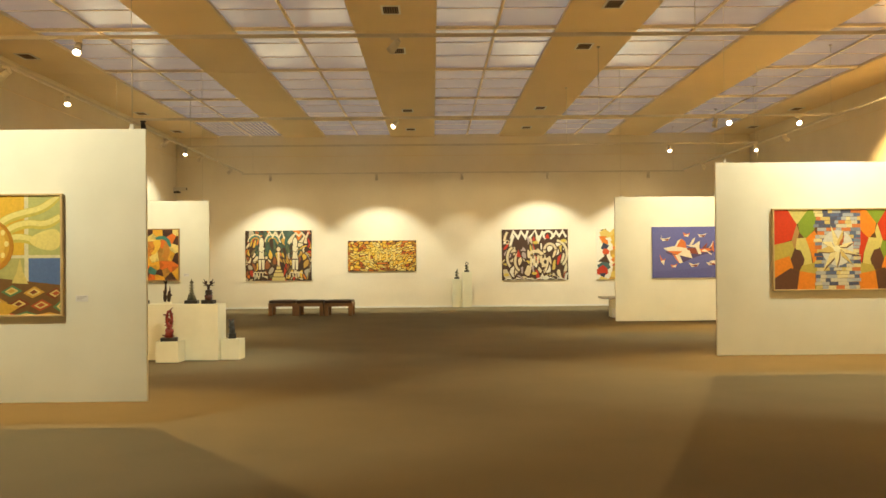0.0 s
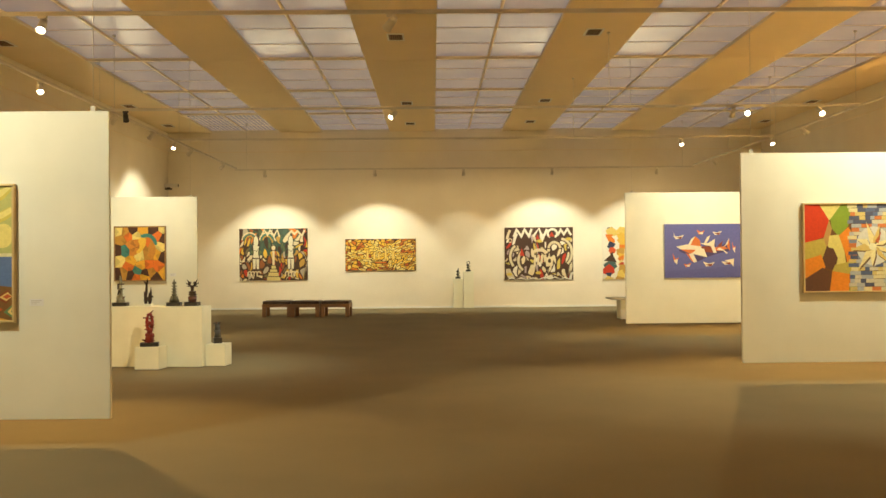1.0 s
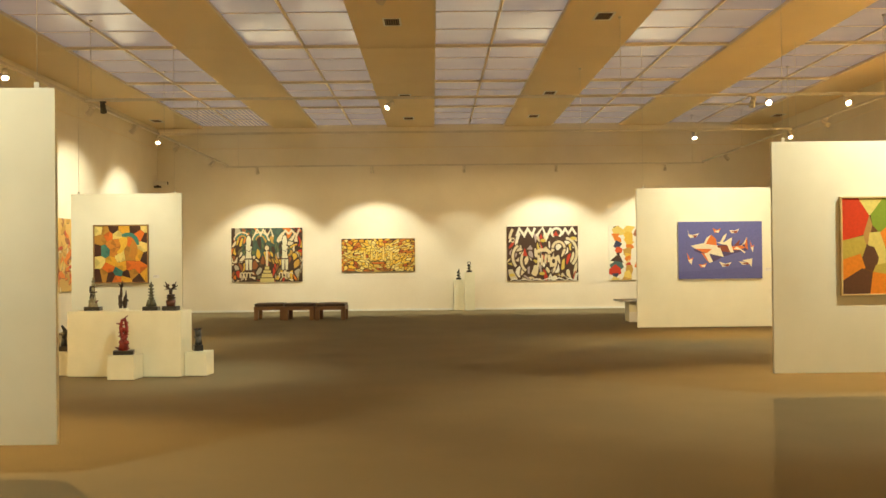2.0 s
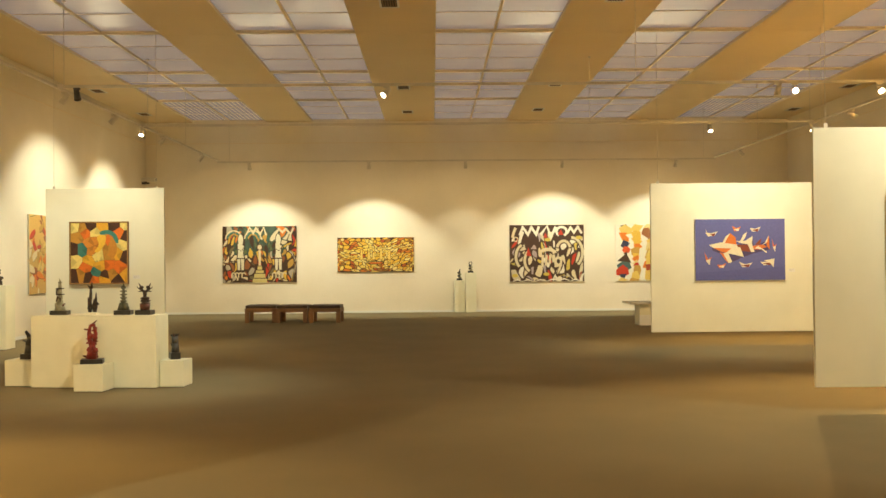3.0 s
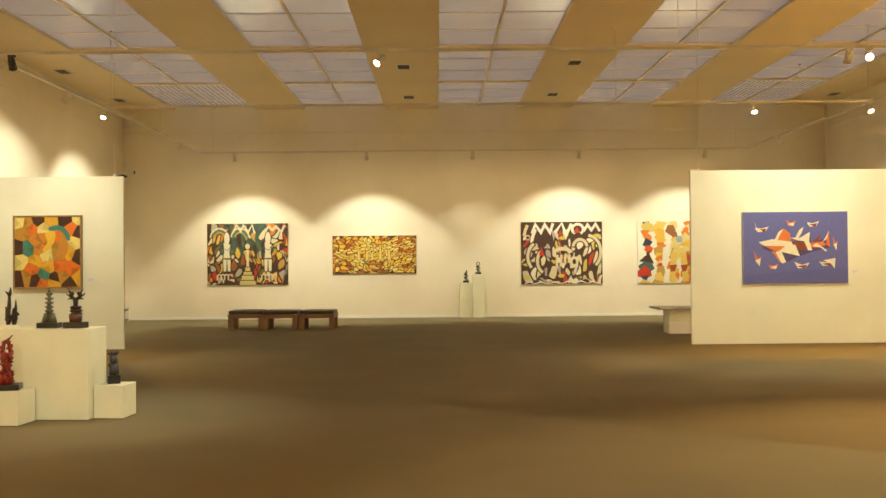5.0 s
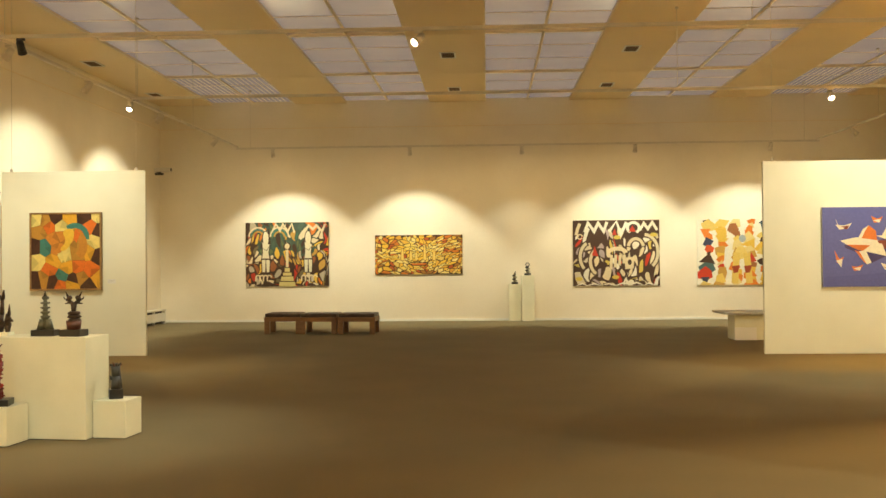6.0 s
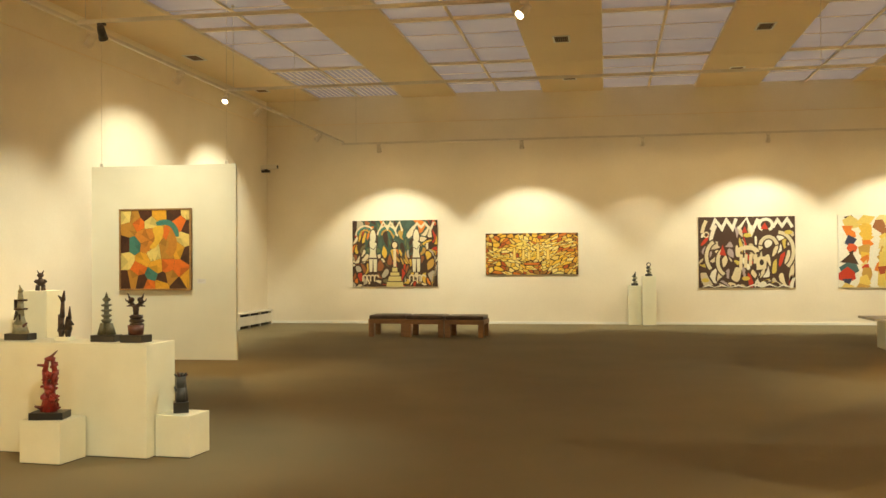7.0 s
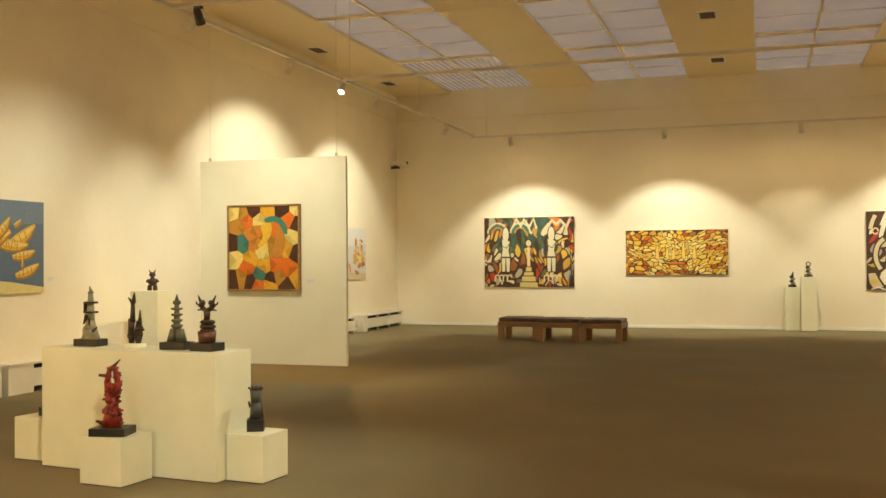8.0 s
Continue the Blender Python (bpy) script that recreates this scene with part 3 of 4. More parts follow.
def picture_tangle():
    """Cream bands and scrolls on near-black, with a few red and yellow spots."""
    rng, p = random.Random(8), Picture(2.20, 1.68, (0.062, 0.030, 0.018))

    def pick(u, v):
        return rng.choice([CREAM, WHITE, CREAM, (0.60, 0.50, 0.30), WHITE, (0.60, 0.52, 0.36), CREAM, LILAC, (0.62, 0.48, 0.10), SCARLET])

    doodle(p, rng, 190, 0.058, 0.70, 0.12, pick, 1, where=lambda u, v: v < 0.52, long=(1.0, 2.1), curl=0.45)
    zigzag(p, -0.80, -0.22, 0.54, 0.76, 5, 0.075, WHITE, 3)
    zigzag(p, -0.16, 0.30, 0.52, 0.82, 3, 0.085, WHITE, 3)
    p.arc(0.44, 0.64, 0.15, -60, 240, 0.07, WHITE, 3, 0.9)
    zigzag(p, 0.62, 1.02, 0.58, 0.76, 4, 0.07, WHITE, 3)
    p.stroke([(-1.02, 0.46), (-0.98, 0.62), (-0.92, 0.76)], 0.08, CREAM, 3)
    p.arc(-0.92, 0.42, 0.06, 0, 330, 0.03, CREAM, 3)
    p.poly([(0.32, 0.54), (0.50, 0.54), (0.42, 0.70)], SCARLET, 4)
    p.poly([(-0.10, 0.46), (0.02, 0.46), (-0.04, 0.62)], SCARLET, 4)
    p.poly([(-0.62, -0.06), (-0.46, -0.08), (-0.55, 0.18)], SCARLET, 6)
    dark = (0.062, 0.030, 0.018)
    for u, v, r, a0, a1 in ((-0.62, -0.10, 0.30, 110, 235), (-0.40, -0.22, 0.26, 120, 250), (0.72, 0.02, 0.34, -60, 95), (0.50, 0.10, 0.20, 10, 170)):
        p.arc(u, v, r, a0, a1, 0.14, dark, 4, 1.3)
        p.arc(u, v, r, a0 + 6, a1 - 6, 0.08, (0.66, 0.58, 0.38), 5, 1.3)
    for k in range(4):
        p.stroke([(-0.12 + 0.11 * k, -0.05), (-0.14 + 0.11 * k, -0.42 + 0.05 * k)], 0.07, CREAM, 5)
    p.arc(0.02, 0.0, 0.22, 0, 180, 0.10, CREAM, 5, 0.5)
    p.poly([(0.22, -0.42), (0.44, -0.40), (0.46, -0.10), (0.24, -0.12)], CREAM, 5)
    p.disc(0.34, -0.24, 0.05, 0.07, (0.045, 0.024, 0.015), 6)
    zigzag(p, -1.05, 1.0, -0.84, -0.77, 12, 0.04, WHITE, 5)
    for u, v in ((-0.95, -0.66), (0.95, 0.46), (-0.02, -0.62), (0.02, 0.40)):
        p.disc(u, v, 0.09, 0.05, (0.64, 0.48, 0.08), 6)
    p.finish("painting", (3.57, YB, 1.715), 0, "unframed near-black painting tangled with cream bands")


def picture_columns():
    """Stacks of red, orange, yellow and navy shards on white."""
    rng, p = random.Random(21), Picture(1.95, 1.68, (0.80, 0.76, 0.64))
    for k, u in enumerate((-0.72, -0.38, 0.0, 0.36, 0.72)):
        v = 0.86
        while v > -0.80:
            size = rng.uniform(0.14, 0.30)
            half, du = size * rng.uniform(0.6, 1.05), rng.uniform(-0.06, 0.06)
            c = rng.choice([SCARLET, SCARLET, (0.62, 0.09, 0.02), ORANGE, OCHRE, GOLD, (0.70, 0.52, 0.14), UMBER, NAVY, (0.06, 0.12, 0.12)] if k in (0, 4) else [GOLD, ORANGE, (0.72, 0.58, 0.24), OCHRE, (0.74, 0.54, 0.12), SCARLET, (0.32, 0.12, 0.04)])
            n = rng.randint(3, 6)
            turn = rng.uniform(0, 6)
            p.poly([(u + du + half * rng.uniform(0.55, 1.1) * math.cos(math.tau * j / n + turn), v - size / 2 + size * 0.72 * rng.uniform(0.6, 1.1) * math.sin(math.tau * j / n + turn)) for j in range(n)], c, 2)
            v -= size * rng.uniform(0.45, 0.8)
    p.disc(0.12, -0.02, 0.15, 0.17, (0.74, 0.56, 0.16), 3, 9)
    for u, lean in ((0.02, -0.06), (0.26, 0.07)):
        p.stroke([(u, -0.02), (u + lean * 0.5, -0.35), (u + lean, -0.80)], 0.17, (0.72, 0.52, 0.12), 3)
        p.poly([(u + lean * 0.5 - 0.10, -0.36), (u + lean * 0.5 + 0.10, -0.34), (u + lean * 0.5 + 0.05, -0.52), (u + lean * 0.5 - 0.06, -0.54)], (0.36, 0.06, 0.02), 4)
    p.disc(0.16, 0.34, 0.09, 0.10, (0.34, 0.40, 0.46), 5, 8)
    p.finish("painting", (6.60, YB, 1.715), 0, "unframed white painting with red and yellow stacked shards")


def picture_fish():
    """A jointed fish of orange and cream facets among scattered chips on ultramarine."""
    p = Picture(1.60, 1.09, (0.115, 0.125, 0.36))
    pale, fire, rust = (0.80, 0.72, 0.52), (0.70, 0.18, 0.03), (0.24, 0.05, 0.022)
    body = [(17, 55), (30, 60), (39, 74), (46, 60), (63, 68), (64, 57), (78, 66), (82, 70), (82, 52), (64, 46), (52, 40), (40, 32), (35, 30), (30, 44), (18, 51)]
    p.part_poly([(u + 1.2, v - 2.2) for u, v in body], (0.07, 0.05, 0.14), 1)
    p.part_poly([(0, 0), (100, 0), (100, 22), (0, 12)], (0.10, 0.11, 0.33), 1)
    p.part_poly([(15, 58), (28, 62), (44, 60), (52, 55), (40, 52), (20, 53)], pale, 2)
    p.part_poly([(20, 53), (40, 52), (48, 50), (52, 40), (30, 46)], fire, 2)
    p.part_poly([(42, 54), (50, 54), (54, 38), (34, 45)], pale, 3)
    p.part_poly([(30, 61), (34, 72), (39, 77), (45, 70), (46, 58), (38, 60)], fire, 3)
    p.part_poly([(30, 61), (34, 72), (39, 77), (36, 70), (33, 61)], pale, 4)
    p.part_poly([(45, 64), (55, 64), (64, 72), (63, 58), (52, 60)], pale, 3)
    p.part_poly([(46, 58), (63, 58), (62, 46), (50, 48)], rust, 2)
    p.part_poly([(58, 60), (62, 46), (66, 46), (63, 60)], pale, 4)
    p.part_poly([(50, 64), (54, 75), (58, 79), (56, 70), (53, 64)], pale, 2)
    p.part_poly([(63, 56), (76, 58), (80, 54), (72, 50), (63, 50)], fire, 2)
    p.part_poly([(66, 57), (72, 66), (74, 68), (72, 58)], rust, 3)
    p.part_poly([(70, 56), (80, 46), (79, 44), (74, 50), (66, 52)], pale, 3)
    p.part_poly([(74, 56), (80, 62), (82, 73), (78, 62)], pale, 3)
    p.part_poly([(79, 62), (82, 73), (83, 50), (80, 54)], fire, 2)
    p.part_poly([(30, 44), (36, 46), (41, 30), (37, 28)], pale, 3)
    p.part_poly([(27, 46), (31, 44), (37, 28), (34, 32)], fire, 3)
    chips = [(18, 76, 14, 1), (46, 84, 10, 0), (67, 83, 12, 1), (14, 34, 8, 0), (29, 24, 10, 0), (56, 25, 15, 1), (80, 28, 16, 1), (88, 55, 5, 0)]
    for k, (u, v, s, lit) in enumerate(chips):
        tall = 12 if s < 9 else 5
        p.part_poly([(u - s / 2, v + (tall if k % 2 else 2)), (u, v + 1), (u + s / 2, v + 4), (u + s / 4, v - 3), (u - s / 4, v - 4)], pale if lit else fire, 2)
        p.part_poly([(u - s / 3, v - 1), (u + s / 3, v + 1), (u + s / 5, v - tall * 0.8)], rust if lit else pale, 3)
    p.part_poly([(11, 86), (14, 76), (19, 74), (14, 72)], pale, 4)
    p.part_poly([(76, 32), (88, 35), (87, 20), (84, 27)], pale, 4)
    p.finish("painting", (5.655, 18.29, 1.695), 0, "unframed blue painting of a faceted orange fish")


LEAF_PATCHES = [
    ((0.84, 0.66, 0.20), [(-0.42, 0.45), (-0.06, 0.36), (0.42, 0.13), (-0.42, -0.14), (-0.03, -0.06), (0.47, 0.50)]),
    ((0.78, 0.40, 0.03), [(0.05, 0.48), (-0.17, -0.14), (0.33, 0.00), (0.46, -0.40), (0.08, -0.47), (0.02, -0.24)]),
    ((0.52, 0.25, 0.035), [(-0.38, 0.29), (0.18, -0.03), (-0.33, -0.40), (0.23, -0.37), (-0.30, 0.43)]),
    ((0.76, 0.17, 0.015), [(-0.25, 0.36), (0.36, 0.36), (-0.23, -0.26), (0.18, -0.23), (0.35, -0.27), (-0.08, -0.48)]),
    ((0.07, 0.022, 0.012), [(-0.14, 0.48), (0.28, 0.49), (0.48, 0.30), (-0.45, 0.06), (0.48, -0.06), (-0.43, -0.42), (-0.19, -0.43), (0.34, -0.48), (0.10, -0.40)]),
    ((0.05, 0.21, 0.17), [(-0.30, 0.06), (-0.05, -0.35)]),
    ((0.64, 0.24, 0.03), [(-0.17, 0.17), (-0.12, 0.04), (-0.05, 0.22)]),
]


def picture_leaves():
    """Autumn-coloured angular leaves round a curling bloom."""
    rng, p = random.Random(3), Picture(1.00, 1.07, (0.20, 0.09, 0.03))
    tones = {seed: tone for tone, seeds in LEAF_PATCHES for seed in seeds}
    for seed, poly in cells(list(tones), -0.5, -0.535, 0.5, 0.535):
        c, poly = tones[seed], shrunk(poly, 0.985)
        p.poly(poly, c, 1)
        k = rng.randrange(len(poly))
        fold = [poly[k], poly[(k + 1) % len(poly)], poly[(k + 2) % len(poly)]]
        middle = (sum(q[0] for q in poly) / len(poly), sum(q[1] for q in poly) / len(poly))
        p.poly([fold[0], fold[1], middle], tuple(q * 0.72 for q in c), 2)
        p.poly([fold[1], fold[2], middle], tuple(q * 0.9 for q in c), 2)
    p.arc(0.14, 0.20, 0.17, -10, 130, 0.075, (0.05, 0.22, 0.18), 3)
    p.arc(0.06, 0.08, 0.20, -50, 70, 0.12, (0.58, 0.24, 0.03), 4)
    p.poly([(0.15, 0.33), (0.22, 0.26), (0.16, 0.12), (0.10, 0.20)], (0.76, 0.17, 0.015), 4)
    p.poly(rounded([(-0.06, 0.30), (0.12, 0.34), (0.13, 0.18), (0.0, 0.0), (-0.10, 0.02), (0.02, 0.14)], 2), (0.82, 0.50, 0.05), 5)
    p.poly([(-0.12, -0.03), (0.06, -0.01), (0.0, -0.16)], (0.84, 0.68, 0.22), 6)
    p.finish("painting", (-5.755, 18.41, 1.735), 0, "square autumn-coloured leaf painting in a thin wooden frame", FRAMEWOOD, 0.022)


def picture_sun():
    """Large warm patches at both sides of a band of grey-blue bricks with a pale disc."""
    rng, p = random.Random(14), Picture(1.74, 1.09, (0.16, 0.07, 0.02))
    red, fire, olive, brown, straw, leaf, tan = (0.64, 0.05, 0.012), (0.80, 0.25, 0.02), (0.52, 0.40, 0.07), (0.13, 0.055, 0.028), (0.70, 0.58, 0.16), (0.24, 0.33, 0.03), (0.48, 0.27, 0.08)
    sides = ((0, 1, [red, straw, leaf, tan, olive, straw, brown, fire, fire, brown, fire, olive, leaf]), (100, -1, [red, leaf, fire, straw, leaf, straw, brown, fire, red, brown, fire, olive, tan]))
    for edge, way, tones in sides:
        patches = [
            [(0, 100), (11, 100), (18, 82), (14, 62), (0, 55)],
            [(11, 100), (27, 100), (20, 84), (18, 82)],
            [(27, 100), (35, 100), (32, 75), (25, 63), (20, 72), (19, 83)],
            [(18, 82), (20, 72), (17, 52), (12, 50), (14, 62)],
            [(0, 56), (14, 61), (16, 50), (13, 38), (0, 34)],
            [(18, 64), (25, 65), (29, 45), (30, 32), (22, 30), (17, 52)],
            [(16, 51), (21, 49), (24, 38), (22, 24), (15, 26), (13, 38)],
            [(0, 36), (12, 42), (15, 28), (12, 18), (0, 8)],
            [(25, 64), (32, 74), (38, 58), (38, 33), (31, 32), (29, 46)],
            [(0, 0), (20, 0), (19, 22), (13, 27), (0, 14)],
            [(18, 0), (32, 0), (34, 20), (20, 23)],
            [(20, 23), (34, 19), (37, 40), (31, 33), (22, 30)],
            [(32, 0), (38, 0), (38, 34), (34, 20)],
        ]
        for patch, tone in zip(patches, tones):
            p.part_poly([(edge + way * u, v) for u, v in patch], tone, 1)
    for row in range(22):
        u = -0.30 + rng.uniform(-0.03, 0.03)
        while u < 0.28:
            long = rng.uniform(0.05, 0.15)
            c = rng.choice([(0.22, 0.25, 0.30), (0.12, 0.15, 0.24), (0.46, 0.46, 0.42), (0.62, 0.56, 0.38), (0.09, 0.10, 0.15), (0.66, 0.20, 0.05), (0.40, 0.42, 0.42), (0.66, 0.50, 0.16), (0.72, 0.62, 0.30)])
            v = 0.545 - row * 0.0496
            p.poly([(u, v - 0.046), (min(u + long, 0.32), v - 0.046 + rng.uniform(-0.006, 0.006)), (min(u + long, 0.32), v), (u, v)], c, 2)
            u += long
    p.disc(0.0, 0.02, 0.22, 0.245, (0.66, 0.64, 0.54), 4)
    for k in range(9):
        a = math.tau * k / 9 + 0.2 + 0.15 * (k % 2)
        far = 0.24 + 0.05 * (k % 3)
        limb = [(0.03 * math.cos(a + 1.5), 0.03 * math.sin(a + 1.5)), (0.12 * math.cos(a - 0.1), 0.12 * math.sin(a - 0.1) + 0.02), (far * math.cos(a + 0.25), far * math.sin(a + 0.25)), (0.12 * math.cos(a + 0.5), 0.12 * math.sin(a + 0.5))]
        p.poly([(u + 0.014, v - 0.018) for u, v in limb], (0.20, 0.12, 0.05), 5)
        p.poly(limb, [(0.84, 0.74, 0.36), (0.72, 0.52, 0.15), (0.80, 0.68, 0.30)][k % 3], 6)
    p.disc(-0.01, 0.01, 0.05, 0.045, (0.84, 0.78, 0.48), 7, 9)
    p.poly([(0.02, 0.08), (0.10, 0.20), (0.06, 0.05)], (0.50, 0.12, 0.03), 8)
    p.finish("painting", (5.725, 10.90, 1.68), 0, "orange patchwork painting with a pale disc in a gilt frame", GILT, 0.02)


def picture_stilllife():
    """Curling yellow ribbons before window panes, above a patterned cloth."""
    rng, p = random.Random(17), Picture(1.62, 1.15, (0.70, 0.64, 0.36))
    for i, (u0, u1) in enumerate(((-0.81, -0.42), (-0.38, 0.0), (0.04, 0.46), (0.50, 0.81))):
        p.poly([(u0, 0.0), (u1, 0.0), (u1, 0.575), (u0, 0.575)], ((0.66, 0.42, 0.05), (0.60, 0.50, 0.16), (0.72, 0.44, 0.04), (0.47, 0.47, 0.15))[i], 1)
        p.poly([(u0, -0.30), (u1, -0.30), (u1, -0.03), (u0, -0.03)], ((0.38, 0.40, 0.13), (0.58, 0.46, 0.12), (0.46, 0.43, 0.14), (0.10, 0.17, 0.34))[i], 1)
    bends = [[(0.80, 0.575), (0.64, 0.44), (0.44, 0.40), (0.26, 0.34), (0.14, 0.20)], [(0.81, 0.36), (0.66, 0.28), (0.50, 0.31), (0.32, 0.26), (0.20, 0.12)], [(0.81, 0.16), (0.64, 0.10), (0.46, 0.17), (0.30, 0.16), (0.16, 0.08)], [(-0.81, 0.30), (-0.5, 0.42), (-0.3, 0.22), (-0.1, 0.30), (0.10, 0.16)]]
    for bend in bends:
        line = [bend[0]]
        for (ax, ay), (bx, by), (cx, cy) in zip(bend, bend[1:], bend[2:]):
            line += [((ax + bx) / 2 * (1 - k) ** 2 + 2 * k * (1 - k) * bx + k * k * (bx + cx) / 2, (ay + by) / 2 * (1 - k) ** 2 + 2 * k * (1 - k) * by + k * k * (by + cy) / 2) for k in (0.0, 0.25, 0.5, 0.75)]
        line.append(bend[-1])
        p.stroke(line, 0.085, (0.60, 0.50, 0.09), 3)
        p.stroke([(u, v + 0.012) for u, v in line], 0.05, (0.78, 0.68, 0.22), 4)
    p.poly(rounded([(0.48, 0.15), (0.64, 0.24), (0.81, 0.26), (0.81, 0.04), (0.60, 0.05)], 2), (0.78, 0.66, 0.20), 4)
    for k in range(3):
        p.disc(0.12 + 0.02 * k, 0.09 + 0.012 * k, 0.24 - 0.06 * k, 0.26 - 0.05 * k, ((0.50, 0.22, 0.02), (0.64, 0.36, 0.04), (0.72, 0.46, 0.07))[k], 5)
    for k in range(9):
        a = math.tau * k / 9
        p.disc(0.14 + 0.15 * math.cos(a), 0.11 + 0.17 * math.sin(a), 0.022, 0.028, (0.82, 0.70, 0.26), 7, 9)
    p.poly([(-0.81, -0.22), (0.20, -0.22), (0.81, -0.29), (0.81, -0.575), (-0.81, -0.575)], (0.20, 0.10, 0.03), 4)
    wheel = [(0.50, 0.10, 0.03), (0.12, 0.24, 0.10), (0.64, 0.34, 0.05), (0.24, 0.06, 0.02)]
    for i in range(8):
        for j in range(3):
            u, v = -0.74 + 0.215 * i + 0.07 * j, -0.285 - 0.125 * j - 0.012 * i
            c = wheel[(i + 2 * j) % 4]
            for t, (grow, tone) in enumerate(((1.0, c), (0.66, (0.74, 0.56, 0.18)), (0.38, wheel[(i + j + 1) % 4]))):
                p.poly([(u - 0.10 * grow, v - 0.01 * grow), (u + 0.01 * grow, v + 0.055 * grow), (u + 0.11 * grow, v), (u - 0.01 * grow, v - 0.06 * grow)], tone, 5 + t)
    p.poly([(-0.2, -0.575), (0.30, -0.575), (0.42, -0.50), (0.20, -0.44), (-0.05, -0.46)], (0.70, 0.40, 0.05), 8)
    p.poly([(0.34, -0.27), (0.50, -0.28), (0.45, -0.16), (0.42, -0.02), (0.39, -0.16)], (0.66, 0.54, 0.16), 8)
    p.finish("painting", (-4.24, 7.07, 1.665), 0, "yellow-green still-life painting in a thin gilt frame", GILT, 0.02)


def picture_claws():
    """Long yellow claw-like forms adrift on grey-blue, over a pale shore."""
    rng, p = random.Random(31), Picture(1.62, 1.13, (0.10, 0.155, 0.25))
    p.poly([(-0.81, 0.20), (0.81, 0.30), (0.81, 0.565), (-0.81, 0.565)], (0.15, 0.21, 0.30), 1)
    p.poly([(-0.81, -0.565), (0.81, -0.565), (0.81, -0.50), (0.2, -0.42), (-0.81, -0.36)], (0.70, 0.60, 0.26), 1)
    amber, pale, shade = (0.68, 0.40, 0.05), (0.80, 0.60, 0.18), (0.34, 0.17, 0.03)
    for u, v, long, turn in ((0.40, 0.10, 0.34, 24), (0.26, 0.02, 0.30, -8), (0.46, -0.10, 0.22, 6), (0.52, -0.30, 0.24, 14), (-0.10, 0.06, 0.40, 10), (-0.45, -0.05, 0.26, -22), (0.10, 0.20, 0.22, 40), (0.36, 0.28, 0.08, 30), (0.44, -0.21, 0.07, 80)):
        c, w = math.cos(radians(turn)), math.sin(radians(turn))
        for (du, dv, wide), tone in (((0.014, -0.024, 0.24), shade), ((0, 0, 0.23), amber), ((-0.01, 0.018, 0.11), pale)):
            ring = [(-long, -wide * long * 0.3), (-long * 0.3, -wide * long), (long * 0.35, -wide * long * 0.8), (long * 0.65, -wide * long * 0.1), (long, wide * long * 0.9), (long * 0.5, wide * long * 1.1), (-long * 0.4, wide * long * 0.9)]
            p.poly(rounded([(u + du + x * c - y * w, v + dv + x * w + y * c) for x, y in ring], 1), tone, 2)
        for k in range(4):
            x = -long * 0.6 + long * 0.3 * k
            p.stroke([(u + x * c + 0.16 * long * w, v + x * w - 0.16 * long * c), (u + x * c - 0.16 * long * w, v + x * w + 0.16 * long * c)], 0.010, shade, 4)
    p.finish("painting", (XL, 16.44, 1.755), 90, "blue-grey painting with long yellow claw-like shapes")


def picture_plain(w, h, ground, wheel, seed, place, turn, label, count=26, middle=(0.0, 0.0), spread=(0.4, 0.4), size=1.0, band=None):
    """A smaller abstract: strokes and shards gathered round one spot."""
    rng, p = random.Random(seed), Picture(w, h, ground)
    p.poly([(-w / 2, h * 0.1), (w / 2, h * 0.2), (w / 2, h / 2), (-w / 2, h / 2)], tuple(c * 1.15 for c in ground), 1)
    if band:
        p.poly([(-w / 2, -h / 2), (w / 2, -h / 2), (w / 2, -h / 2 + 0.13), (-w / 2, -h / 2 + 0.16)], band, 1)
    for k in range(count):
        u, v = rng.gauss(middle[0], spread[0]), rng.gauss(middle[1], spread[1])
        a, r = rng.uniform(-0.6, 0.6) + (1.57 if rng.random() < 0.3 else 0), rng.uniform(0.05, 0.12) * size
        n = rng.randint(5, 9)
        ring = [(r * rng.uniform(1.0, 2.0) * math.cos(math.tau * j / n), r * rng.uniform(0.4, 0.8) * math.sin(math.tau * j / n)) for j in range(n)]
        ring = rounded([(u + x * math.cos(a) - y * math.sin(a), v + x * math.sin(a) + y * math.cos(a)) for x, y in ring], 1)
        c = rng.choice(wheel)
        p.poly([(x + 0.012, y - 0.016) for x, y in ring], tuple(q * 0.4 for q in c), 2)
        p.poly(ring, c, 3)
    p.finish("painting", place, turn, label)


picture_temple()
picture_mosaic()
picture_tangle()
picture_columns()
picture_fish()
picture_leaves()
picture_sun()
picture_stilllife()
picture_claws()
picture_plain(1.60, 1.68, (0.60, 0.38, 0.11), [ORANGE, SCARLET, (0.30, 0.09, 0.03), (0.72, 0.52, 0.16), CREAM, OCHRE], 32, (XL, 22.20, 1.75), 90, "orange and brown figureless abstract painting", 80, (0.0, 0.0), (0.45, 0.48), 1.2)
picture_plain(1.50, 1.14, (0.62, 0.62, 0.62), [ORANGE, (0.70, 0.34, 0.05), GOLD, (0.40, 0.16, 0.05), CREAM], 33, (XL, 26.94, 1.73), 90, "pale grey painting with an orange cluster", 44, (0.34, 0.0), (0.17, 0.20), 0.7, (0.60, 0.50, 0.30))
picture_plain(1.60, 1.14, (0.06, 0.04, 0.03), [CREAM, WHITE, (0.30, 0.20, 0.12)], 34, (XR, 25.45, 1.77), -90, "dark brown painting with cream shapes", 40)


